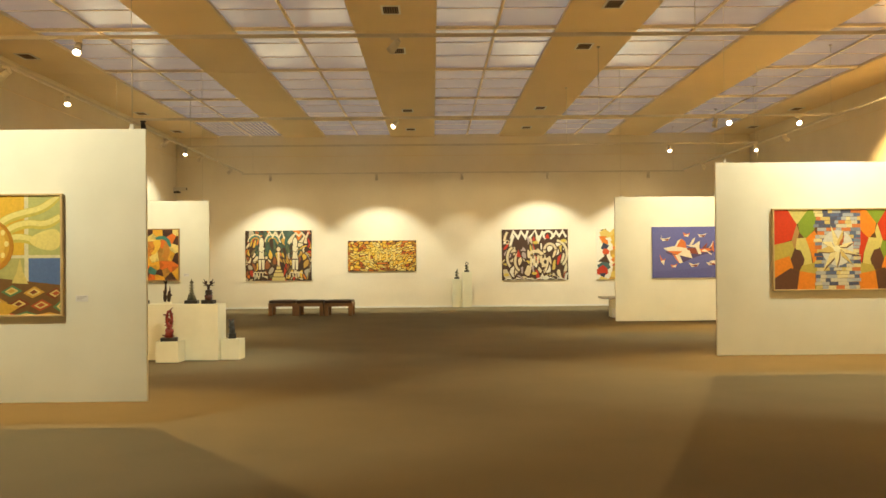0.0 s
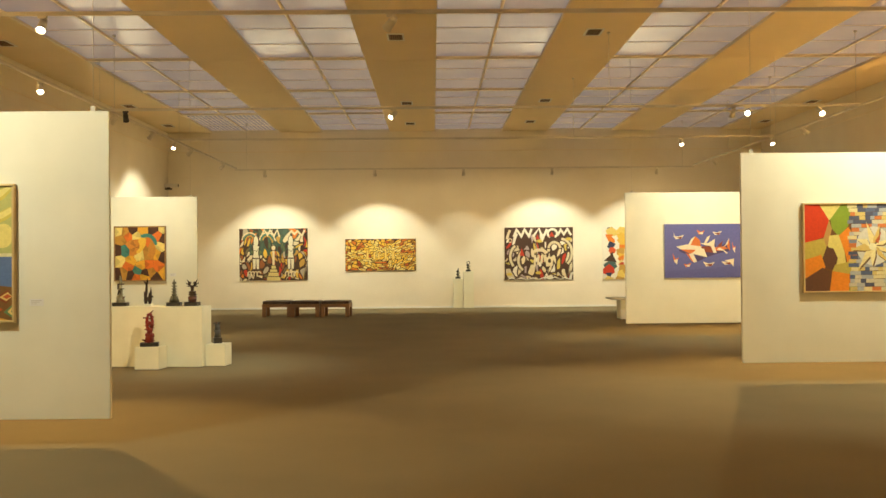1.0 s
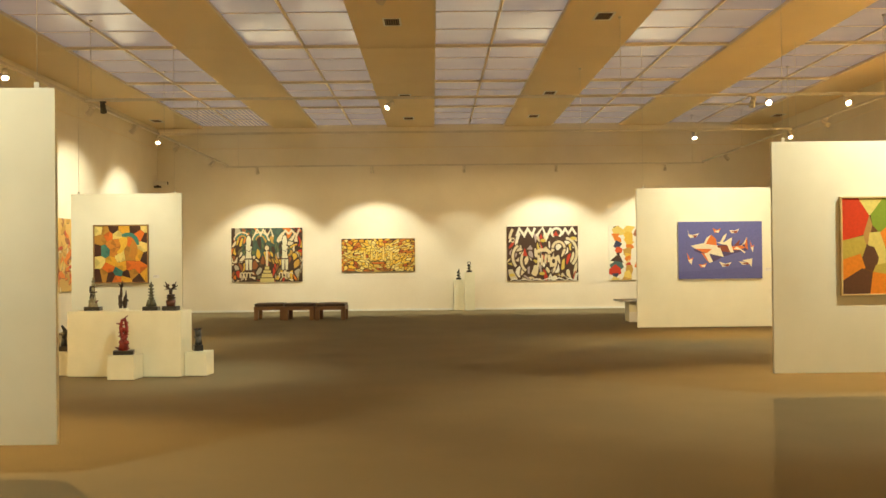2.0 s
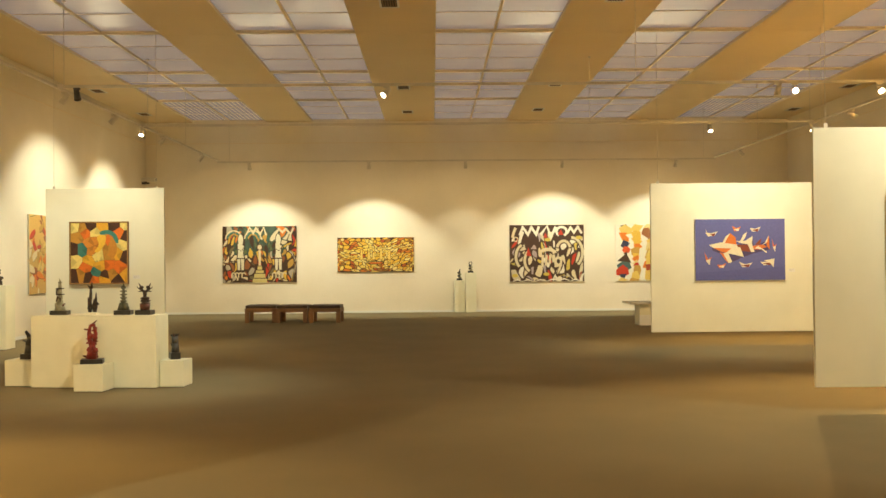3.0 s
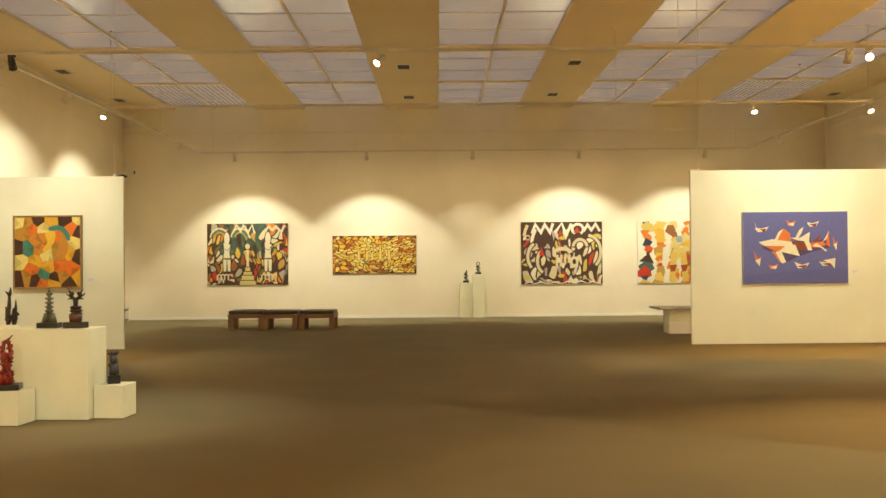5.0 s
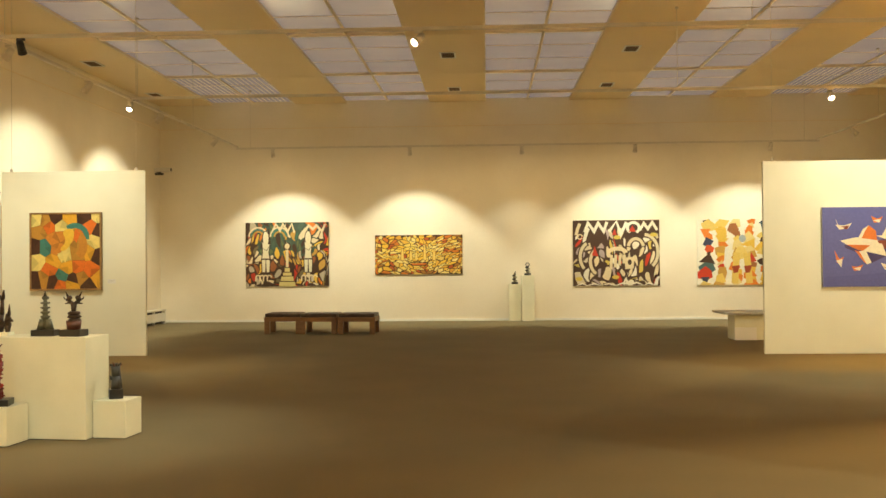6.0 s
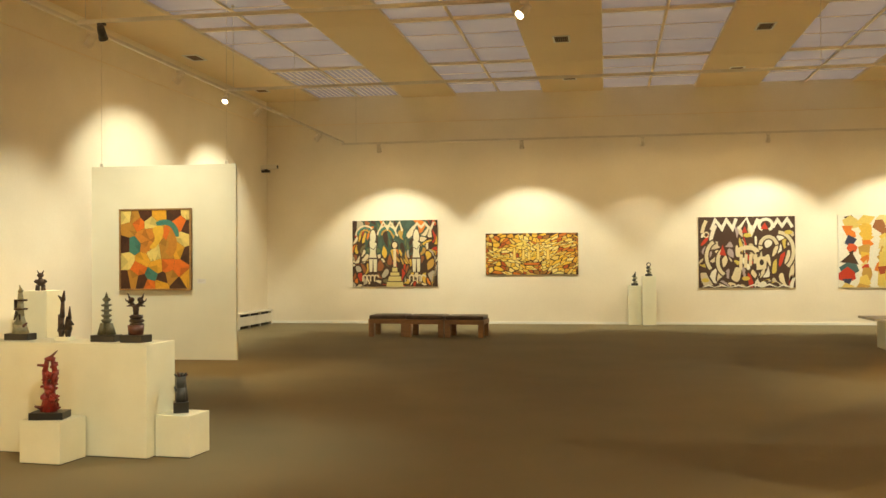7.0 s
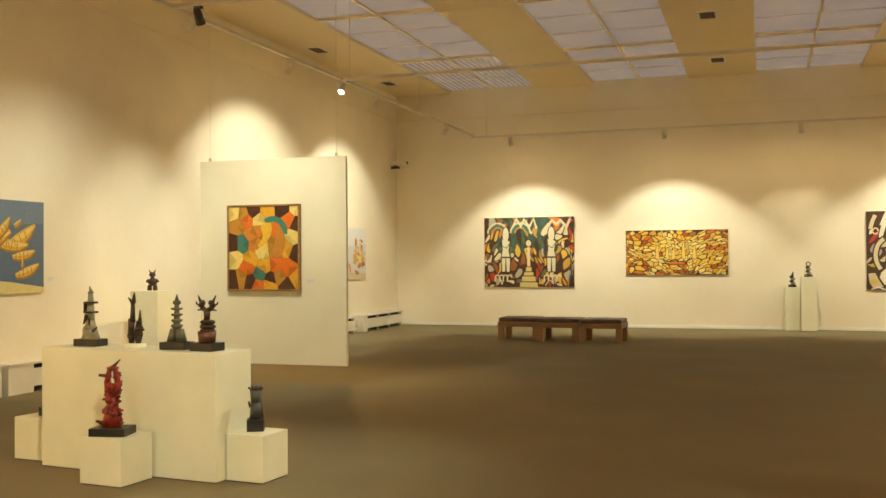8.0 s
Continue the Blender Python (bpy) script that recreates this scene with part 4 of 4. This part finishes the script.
def wall_card(x, y, z, turn=0):
    t = tagged(boxed("label_card", (-0.06, 0.06, -0.004, 0.0, -0.03, 0.03), CARD), "small white caption card beside a painting", "caption card", "caption cards")
    t.matrix_basis = pose(x, y, z, 0, 0, turn)
    for k in range(3):
        boxed("printed_line", (-0.045, 0.045 - 0.02 * k, -0.006, -0.0045, 0.014 - 0.014 * k, 0.018 - 0.014 * k), STONE, t, "grey printed line")


for x, y, z in ((6.58, 18.29, 1.32), (-5.10, 18.41, 1.30), (-3.24, 7.07, 1.24), (6.72, 10.90, 1.30)):
    wall_card(x, y, z)
wall_card(XL, 17.42, 1.35, 90)


# ---- plinths ----
def plinth(x0, x1, y0, y1, h, label, group="white plinths", turn=0):
    t = thing("plinth", ((x0 + x1) / 2, (y0 + y1) / 2, 0.0), label, "plinth", group, turn)
    w, d = (x1 - x0) / 2, (y1 - y0) / 2
    boxed("body", (-w, w, -d, d, 0.007, h), PLINTH, t, bevel=0.004)
    # Near-black colour stands for the shadow gap under the body.
    boxed("foot", (-w + 0.012, w - 0.012, -d + 0.012, d - 0.012, 0.0, 0.007), GAPSHADE, t, "recessed foot coloured near-black for the shadow gap")


plinth(-4.86, -3.245, 13.225, 13.65, 0.905, "long white block plinth holding four small sculptures", turn=-5.5)
plinth(-4.175, -3.81, 12.86, 13.18, 0.335, "low white cube plinth under a red sculpture", turn=-5.5)
plinth(-3.235, -2.93, 13.24, 13.56, 0.335, "low white cube plinth under a dark sculpture", turn=-5.5)
plinth(-5.26, -4.86, 13.44, 13.80, 0.335, "low white cube plinth under a dark bent sculpture", turn=-5.5)
plinth(-7.96, -7.52, 18.62, 19.02, 1.165, "tall white plinth under a small brown figure")
plinth(0.81, 1.11, 29.42, 29.74, 0.94, "slim white plinth against the end wall")
plinth(1.13, 1.45, 29.30, 29.62, 1.165, "taller slim white plinth before the end wall")
plinth(5.45, 5.80, 14.10, 14.45, 0.60, "knee-high white plinth standing empty on the carpet")


# ---- sculptures: each one mesh ----
def sculpture(place, turn, bm, materials, label, slim=1.0, foot=0.06):
    for v in bm.verts:
        if v.co.z > foot:
            v.co.x, v.co.y = v.co.x * slim, v.co.y * slim
    t = part("sculpture", bm, materials)
    t.matrix_basis = pose(*place, 0, 0, turn)
    tagged(t, label, "sculpture", "small sculptures")


def base(bm, w, d, h):
    box(bm, -w / 2, w / 2, -d / 2, d / 2, 0.0, h, 0, 0.003)


def bell_tower():
    """Pale tapering body, two dark ledges, a knob and a red spur."""
    bm = bmesh.new()
    base(bm, 0.22, 0.13, 0.055)
    rod(bm, (0, 0, 0.055), (0, 0, 0.13), 0.070, 0.066, 1, 14)
    rod(bm, (0, 0, 0.125), (0, 0, 0.20), 0.066, 0.040, 1, 14)
    blob(bm, (0.03, -0.03, 0.15), (0.028, 0.026, 0.04), 1, rough=0.008)
    blob(bm, (-0.02, -0.04, 0.10), (0.03, 0.03, 0.035), 1, rough=0.008)
    rod(bm, (0, 0, 0.20), (0, 0, 0.33), 0.042, 0.032, 1, 14)
    rod(bm, (0, 0, 0.33), (0, 0, 0.40), 0.034, 0.024, 1, 12)
    blob(bm, (-0.055, 0, 0.11), (0.03, 0.045, 0.055), 1, rough=0.006)
    blob(bm, (0.0, 0, 0.41), (0.022, 0.022, 0.03), 1, (0, 25, 0), 0.006)
    rod(bm, (0.01, 0, 0.40), (-0.012, 0, 0.462), 0.018, 0.006, 1)
    rod(bm, (-0.03, 0, 0.41), (0.035, 0, 0.415), 0.008, 0.006, 1)
    box(bm, -0.052, 0.058, -0.05, 0.05, 0.252, 0.268, 2, 0.004)
    box(bm, -0.050, 0.055, -0.05, 0.05, 0.326, 0.342, 2, 0.004)
    box(bm, -0.052, -0.040, -0.045, 0.045, 0.262, 0.335, 2, 0.003)
    rod(bm, (-0.01, -0.045, 0.24), (-0.045, -0.05, 0.17), 0.022, 0.008, 2)
    rod(bm, (0.02, -0.05, 0.22), (0.03, -0.05, 0.16), 0.014, 0.006, 2)
    rod(bm, (0.045, -0.03, 0.11), (0.105, -0.03, 0.145), 0.018, 0.006, 3)
    return bm


def twin_spires():
    """Dark pointed forms, one tall with a beaked head, one lower."""
    bm = bmesh.new()
    box(bm, -0.065, 0.065, -0.05, 0.05, 0.0, 0.03, 0, 0.003)
    rod(bm, (-0.035, 0, 0.03), (-0.03, 0, 0.10), 0.02, 0.03, 1)
    rod(bm, (0.03, 0, 0.03), (0.03, 0, 0.10), 0.02, 0.035, 1)
    rod(bm, (-0.03, 0, 0.09), (-0.055, 0, 0.215), 0.032, 0.010, 1)
    rod(bm, (-0.03, 0, 0.09), (-0.028, 0, 0.20), 0.016, 0.02, 1)
    rod(bm, (-0.025, 0, 0.19), (-0.02, 0, 0.33), 0.022, 0.014, 1)
    blob(bm, (-0.02, 0, 0.335), (0.022, 0.018, 0.02), 1, rough=0.004)
    rod(bm, (-0.02, 0, 0.335), (-0.065, 0, 0.375), 0.018, 0.004, 1)
    rod(bm, (-0.015, 0, 0.335), (-0.005, 0, 0.415), 0.020, 0.005, 1)
    rod(bm, (0.03, 0, 0.09), (0.035, 0, 0.20), 0.036, 0.018, 1)
    rod(bm, (0.04, 0, 0.15), (0.085, 0, 0.13), 0.03, 0.006, 1)
    rod(bm, (0.045, 0, 0.18), (0.048, 0, 0.285), 0.018, 0.004, 1)
    box(bm, -0.06, -0.035, -0.02, 0.02, 0.07, 0.10, 1, 0.004)
    rod(bm, (-0.03, 0, 0.115), (0.03, 0, 0.125), 0.015, 0.015, 1)
    return bm


def pagoda():
    bm = bmesh.new()
    base(bm, 0.21, 0.14, 0.055)
    rod(bm, (-0.038, 0, 0.055), (-0.034, 0, 0.15), 0.042, 0.036, 1, 10)
    rod(bm, (0.038, 0, 0.055), (0.034, 0, 0.15), 0.042, 0.036, 1, 10)
    rod(bm, (0, 0, 0.055), (0, 0, 0.36), 0.034, 0.018, 1, 12)
    for z, r, h in ((0.155, 0.060, 0.02), (0.20, 0.058, 0.014), (0.245, 0.060, 0.010), (0.288, 0.060, 0.010)):
        rod(bm, (0, 0, z), (0, 0, z + h), r * 0.7, r, 1, 14)
        rod(bm, (0, 0, z + h), (0, 0, z + h + 0.008), r, r * 0.8, 1, 14)
    blob(bm, (0, 0, 0.345), (0.046, 0.03, 0.022), 1, rough=0.006)
    rod(bm, (0, 0, 0.355), (0, 0, 0.405), 0.022, 0.004, 1)
    return bm


def antlered():
    """Stacked glossy rings below a crown of curling horns."""
    bm = bmesh.new()
    base(bm, 0.20, 0.15, 0.06)
    rod(bm, (0, 0, 0.06), (0, 0, 0.14), 0.055, 0.062, 2, 14)
    for z, r in ((0.145, 0.058), (0.175, 0.062), (0.205, 0.056)):
        blob(bm, (random.uniform(-0.006, 0.006), 0, z), (r, 0.045, 0.022), 1, rough=0.008)
    rod(bm, (0, 0, 0.21), (0, 0, 0.30), 0.018, 0.026, 1)
    for s in (-1, 1):
        rod(bm, (0, 0, 0.285), (s * 0.045, 0, 0.315), 0.018, 0.016, 1)
        rod(bm, (s * 0.045, 0, 0.315), (s * 0.05, 0, 0.355), 0.022, 0.012, 1)
        rod(bm, (s * 0.05, 0, 0.35), (s * 0.075, 0, 0.40), 0.011, 0.003, 1)
        rod(bm, (s * 0.045, 0, 0.325), (s * 0.085, 0, 0.335), 0.012, 0.005, 1)
        rod(bm, (s * 0.085, 0, 0.335), (s * 0.092, 0, 0.355), 0.006, 0.003, 1)
        rod(bm, (s * 0.03, 0, 0.30), (s * 0.08, 0, 0.292), 0.011, 0.004, 1)
        blob(bm, (s * 0.035, 0, 0.345), (0.02, 0.02, 0.022), 1, rough=0.005)
    return bm


def crimson_totem():
    bm, rng = bmesh.new(), random.Random(9)
    base(bm, 0.26, 0.20, 0.055)
    rod(bm, (-0.01, 0, 0.055), (0, 0, 0.20), 0.068, 0.05, 1, 10)
    rod(bm, (0, 0, 0.19), (0, 0, 0.27), 0.045, 0.05, 1, 10)
    for s in (-1, 1):
        rod(bm, (s * 0.03, 0, 0.26), (s * 0.045, 0, 0.37), 0.03, 0.026, 1, 10)
        rod(bm, (s * 0.045, 0, 0.36), (s * 0.022, 0, 0.465), 0.026, 0.02, 1, 10)
    blob(bm, (0, 0, 0.465), (0.045, 0.035, 0.022), 1, rough=0.012)
    rod(bm, (0, 0, 0.47), (0.065, 0, 0.53), 0.016, 0.004, 2)
    rod(bm, (-0.03, 0, 0.41), (-0.105, -0.02, 0.42), 0.014, 0.009, 2)
    rod(bm, (-0.07, -0.03, 0.085), (-0.12, -0.04, 0.10), 0.016, 0.008, 2)
    for k in range(60):
        z = rng.uniform(0.07, 0.46)
        a, r = rng.uniform(0, math.tau), 0.062 - 0.05 * z
        o = Vector((r * math.cos(a), r * math.sin(a) * 0.8, z))
        way = Vector((math.cos(a), math.sin(a), rng.uniform(-0.3, 0.5)))
        rod(bm, o, o + way * rng.uniform(0.015, 0.038), 0.013, 0.005, 1 if k % 5 else 2, 7)
    for k in range(16):
        blob(bm, (rng.uniform(-0.05, 0.05), rng.uniform(-0.05, 0.03), rng.uniform(0.07, 0.40)), (0.03, 0.028, 0.025), 1, rough=0.012)
    return bm


def grey_pillar():
    bm, rng = bmesh.new(), random.Random(4)
    box(bm, -0.06, 0.06, -0.06, 0.06, 0.0, 0.085, 0, 0.003)
    rod(bm, (0, 0, 0.085), (0, 0, 0.20), 0.045, 0.035, 1, 10)
    rod(bm, (0, 0, 0.20), (0, 0, 0.29), 0.035, 0.042, 1, 10)
    for k in range(9):
        a = math.tau * k / 9
        rod(bm, (0.02 * math.cos(a), 0.02 * math.sin(a), 0.285), (0.055 * math.cos(a), 0.055 * math.sin(a), 0.30 + rng.uniform(0, 0.03)), 0.011, 0.005, 2 if k % 3 == 0 else 1)
    blob(bm, (0, 0, 0.30), (0.032, 0.032, 0.02), 1, rough=0.008)
    rod(bm, (0.03, 0, 0.26), (0.044, 0, 0.09), 0.01, 0.014, 1)
    rod(bm, (-0.036, -0.01, 0.17), (-0.05, -0.01, 0.21), 0.012, 0.006, 1)
    return bm


def hooked():
    bm = bmesh.new()
    base(bm, 0.16, 0.12, 0.07)
    rod(bm, (0, 0, 0.07), (0, 0, 0.19), 0.05, 0.03, 1, 10)
    rod(bm, (0, 0, 0.18), (0.02, 0, 0.29), 0.035, 0.024, 1, 10)
    rod(bm, (0.02, 0, 0.28), (-0.03, 0, 0.36), 0.03, 0.014, 1)
    rod(bm, (0, 0, 0.22), (-0.07, 0, 0.24), 0.018, 0.006, 1)
    blob(bm, (0.03, 0, 0.27), (0.05, 0.03, 0.025), 1, rough=0.01)
    return bm


def small_idol():
    bm = bmesh.new()
    for s in (-1, 1):
        rod(bm, (s * 0.04, 0, 0), (s * 0.035, 0, 0.08), 0.035, 0.03, 0)
        rod(bm, (s * 0.05, 0, 0.15), (s * 0.085, 0, 0.12), 0.022, 0.014, 0)
        rod(bm, (s * 0.02, 0, 0.24), (s * 0.045, 0, 0.29), 0.014, 0.005, 0)
    blob(bm, (0, 0, 0.12), (0.07, 0.05, 0.06), 0, rough=0.012)
    rod(bm, (0, 0, 0.16), (0, 0, 0.20), 0.03, 0.025, 0)
    blob(bm, (0, 0, 0.22), (0.045, 0.035, 0.035), 0, rough=0.01)
    return bm


def stacked_rings(h, loop):
    bm = bmesh.new()
    rod(bm, (0, 0, 0), (0, 0, 0.055), 0.09, 0.08, 0, 14)
    z = 0.055
    for k in range(4):
        r = 0.055 - 0.006 * (k % 2)
        blob(bm, (0.012 * (-1) ** k, 0, z + 0.028), (r, r * 0.8, 0.032), 0 if k % 2 else 1, rough=0.008)
        z += (h - 0.055 - 0.09) / 4
    if loop:
        for k in range(12):
            a, b = math.tau * k / 12, math.tau * (k + 1) / 12
            rod(bm, (0.045 * math.cos(a), 0, z + 0.06 + 0.045 * math.sin(a)), (0.045 * math.cos(b), 0, z + 0.06 + 0.045 * math.sin(b)), 0.011, sides=8)
    else:
        rod(bm, (0, 0, z), (0.02, 0, z + 0.09), 0.03, 0.008, 0)
    rod(bm, (0, 0, 0.05), (0, 0, z + 0.02), 0.022, sides=10)
    return bm


TOP = 0.9055
sculpture((-4.585, 13.50, TOP), -2, bell_tower(), [BASEBLACK, PALE, BRONZE, RUST], "pale ceramic tower sculpture with dark ledges on a black base", 0.76)
sculpture((-4.165, 13.48, TOP), -5, twin_spires(), [PLINTH, BRONZE], "dark bronze twin-spired sculpture on a white base", 1.0, 0.035)
sculpture((-3.745, 13.40, TOP), 0, pagoda(), [BASEBLACK, VERDIGRIS], "grey-green pagoda-like ceramic sculpture on a black base", 0.76)
sculpture((-3.46, 13.35, TOP), -8, antlered(), [BASEBLACK, BRONZE, RUST], "dark glossy sculpture crowned with curling horns", 1.08)
sculpture((-4.0, 12.99, 0.3355), 12, crimson_totem(), [BASEBLACK, RED, RUST], "jagged red glazed totem sculpture on a black base", 0.88)
sculpture((-3.105, 13.42, 0.3355), 25, grey_pillar(), [BASEBLACK, SLATE, RUST], "grey ceramic pillar sculpture on a black cube base")
sculpture((-5.035, 13.60, 0.3355), 0, hooked(), [BASEBLACK, SLATE], "dark hooked ceramic sculpture on a black base")
sculpture((-7.74, 18.82, 1.1655), 20, small_idol(), [BRONZE], "small dark brown horned ceramic figure")
sculpture((0.965, 29.58, 0.9405), 0, stacked_rings(0.33, False), [BASEBLACK, PALE], "small dark and pale stacked sculpture")
sculpture((1.29, 29.46, 1.1655), 0, stacked_rings(0.30, True), [BASEBLACK, PALE], "small stacked sculpture topped by a ring")


# ---- stools ----
def stool(w, d):
    t = thing("stool", (0, 0, 0), "square brown wooden stool with a dark leather cushion", "stool", "stools in a row")
    leg_bm = bmesh.new()
    box(leg_bm, -0.055, 0.055, -0.055, 0.055, 0.0, 0.27, 0, 0.006)
    first = part("leg", leg_bm, OAK, t)
    for k, (x, y) in enumerate(((-1, -1), (1, -1), (-1, 1), (1, 1))):
        leg = first if k == 0 else new("leg", first.data)
        leg.parent, leg.location = t, (x * (w / 2 - 0.06), y * (d / 2 - 0.06), 0)
    boxed("seat_frame", (-w / 2, w / 2, -d / 2, d / 2, 0.27, 0.365), OAK, t, bevel=0.006)
    bm = bmesh.new()
    box(bm, -w / 2 + 0.015, w / 2 - 0.015, -d / 2 + 0.015, d / 2 - 0.015, 0.365, 0.44, 0, 0.02)
    bmesh.ops.subdivide_edges(bm, edges=[e for e in bm.edges if e.calc_length() > 0.3], cuts=6, use_grid_fill=True)
    for v in bm.verts:
        if v.co.z > 0.43:
            fade = max(0.0, 1 - (2 * v.co.x / w) ** 2) * max(0.0, 1 - (2 * v.co.y / d) ** 2)
            v.co.z += 0.014 * fade + 0.004 * noise.noise(v.co * 9)
    for f in bm.faces:
        f.smooth = True
    part("cushion", bm, LEATHER, t, "dark brown leather cushion")
    return t


first_stool = stool(0.80, 0.76)
first_stool.matrix_basis = pose(-4.17, 25.92, 0, 0, 0, 1)
copy_thing(first_stool, pose(-3.345, 25.78, 0, 0, 0, -2.5))
copy_thing(first_stool, pose(-2.52, 25.70, 0, 0, 0, -1.5))


# ---- low stone bench on a block foot ----
def stone_bench():
    t = thing("bench", (5.75, 23.65, 0), "low pale stone bench with an overhanging slab", "bench")
    boxed("slab", (-1.03, 1.12, -0.42, 0.62, 0.49, 0.53), STONE, t, bevel=0.008)
    boxed("block", (-0.80, 0.86, -0.24, 0.30, 0.0, 0.49), PLINTH, t, "white-painted block foot", bevel=0.006)
    boxed("plate", (-0.81, -0.40, -0.28, -0.241, 0.0, 0.24), SKIRT, t, bevel=0.004)


stone_bench()


# ---- radiator casings along the side walls ----
def radiator_case(x, y0, y1, inward, solid, label):
    """A long low casing on the wall at x, with dark slots top and bottom of its front."""
    t = thing("radiator_cover", (x, (y0 + y1) / 2, 0), label, "radiator cover", "radiator covers")
    half, d, h = (y1 - y0) / 2, 0.26, 0.37

    def piece(name, a, b, c, e, material, near=0.0, far=d, note=""):
        x0, x1 = sorted((near * inward, far * inward))
        boxed(name, (x0, x1, a, b, c, e), material, t, note, bevel=0.004)

    piece("top", -half, half, h - 0.03, h, RADIATOR, 0.0, d + 0.015)
    piece("end", -half, -half + solid, 0.0, h - 0.03, RADIATOR)
    piece("end", half - 0.06, half, 0.0, h - 0.03, RADIATOR)
    # Near-black core stands in for the shade behind the slots.
    piece("core", -half + solid, half - 0.06, 0.03, h - 0.035, GAPSHADE, 0.02, d - 0.08, "core coloured near-black for the shade inside")
    piece("front", -half + solid, half - 0.06, 0.07, 0.285, RADIATOR, d - 0.02, d - 0.004)
    for k in range(1, 3):
        y = -half + solid + (2 * half - solid - 0.06) * k / 3
        piece("divider", y - 0.02, y + 0.02, 0.0, h - 0.03, RADIATOR, d - 0.075, d - 0.024)


radiator_case(XL, 27.00, 29.42, 1, 0.25, "long low cream radiator casing against the wall")
radiator_case(XL, 24.20, 26.55, 1, 0.25, "long low cream radiator casing against the wall")
radiator_case(XL, 16.40, 18.40, 1, 0.42, "long low cream radiator casing behind the sculptures")
radiator_case(XL, 13.90, 16.30, 1, 0.25, "long low cream radiator casing against the wall")
radiator_case(XR, 24.20, 26.70, -1, 0.25, "long low cream radiator casing against the wall")
bm = bmesh.new()
for z in (0.08, 0.16, 0.24):
    rod(bm, (XL + 0.12, 26.56, z), (XL + 0.12, 26.99, z), 0.016)
for y in (26.68, 26.84):
    rod(bm, (XL + 0.12, y, 0.0), (XL + 0.12, y, 0.26), 0.016)
tagged(part("radiator_pipes", bm, RADIATOR), "cream heating pipes between two radiator casings", "pipes")
white_box = tagged(boxed("box", (-0.11, 0.11, -0.45, 0.45, 0.0, 0.74), PLINTH, bevel=0.004), "plain white box standing on the radiator casing", "box")
white_box.matrix_basis = pose(XR - 0.14, 25.4, 0.3705)


# ---- security camera in the corner ----
def security_camera():
    t = thing("security_camera", (XL, 29.40, 3.94), "small beige wall-mounted security camera", "security camera")
    boxed("bracket", (0.0, 0.03, -0.05, 0.05, -0.06, 0.06), RADIATOR, t, bevel=0.004)
    bm = bmesh.new()
    rod(bm, (0.02, 0, -0.02), (0.16, -0.02, -0.05), 0.018)
    part("arm", bm, BLACK, t)
    bm = bmesh.new()
    box(bm, 0.04, 0.42, -0.075, 0.045, -0.035, 0.075, 0, 0.012)
    part("body", bm, RADIATOR, t)
    bm = bmesh.new()
    rod(bm, (0.42, -0.015, 0.02), (0.44, -0.015, 0.02), 0.04)
    part("lens", bm, BLACK, t, "dark lens")
    boxed("junction_box", (0.02, 0.22, -0.06, 0.03, -0.115, -0.06), BLACK, t)


security_camera()
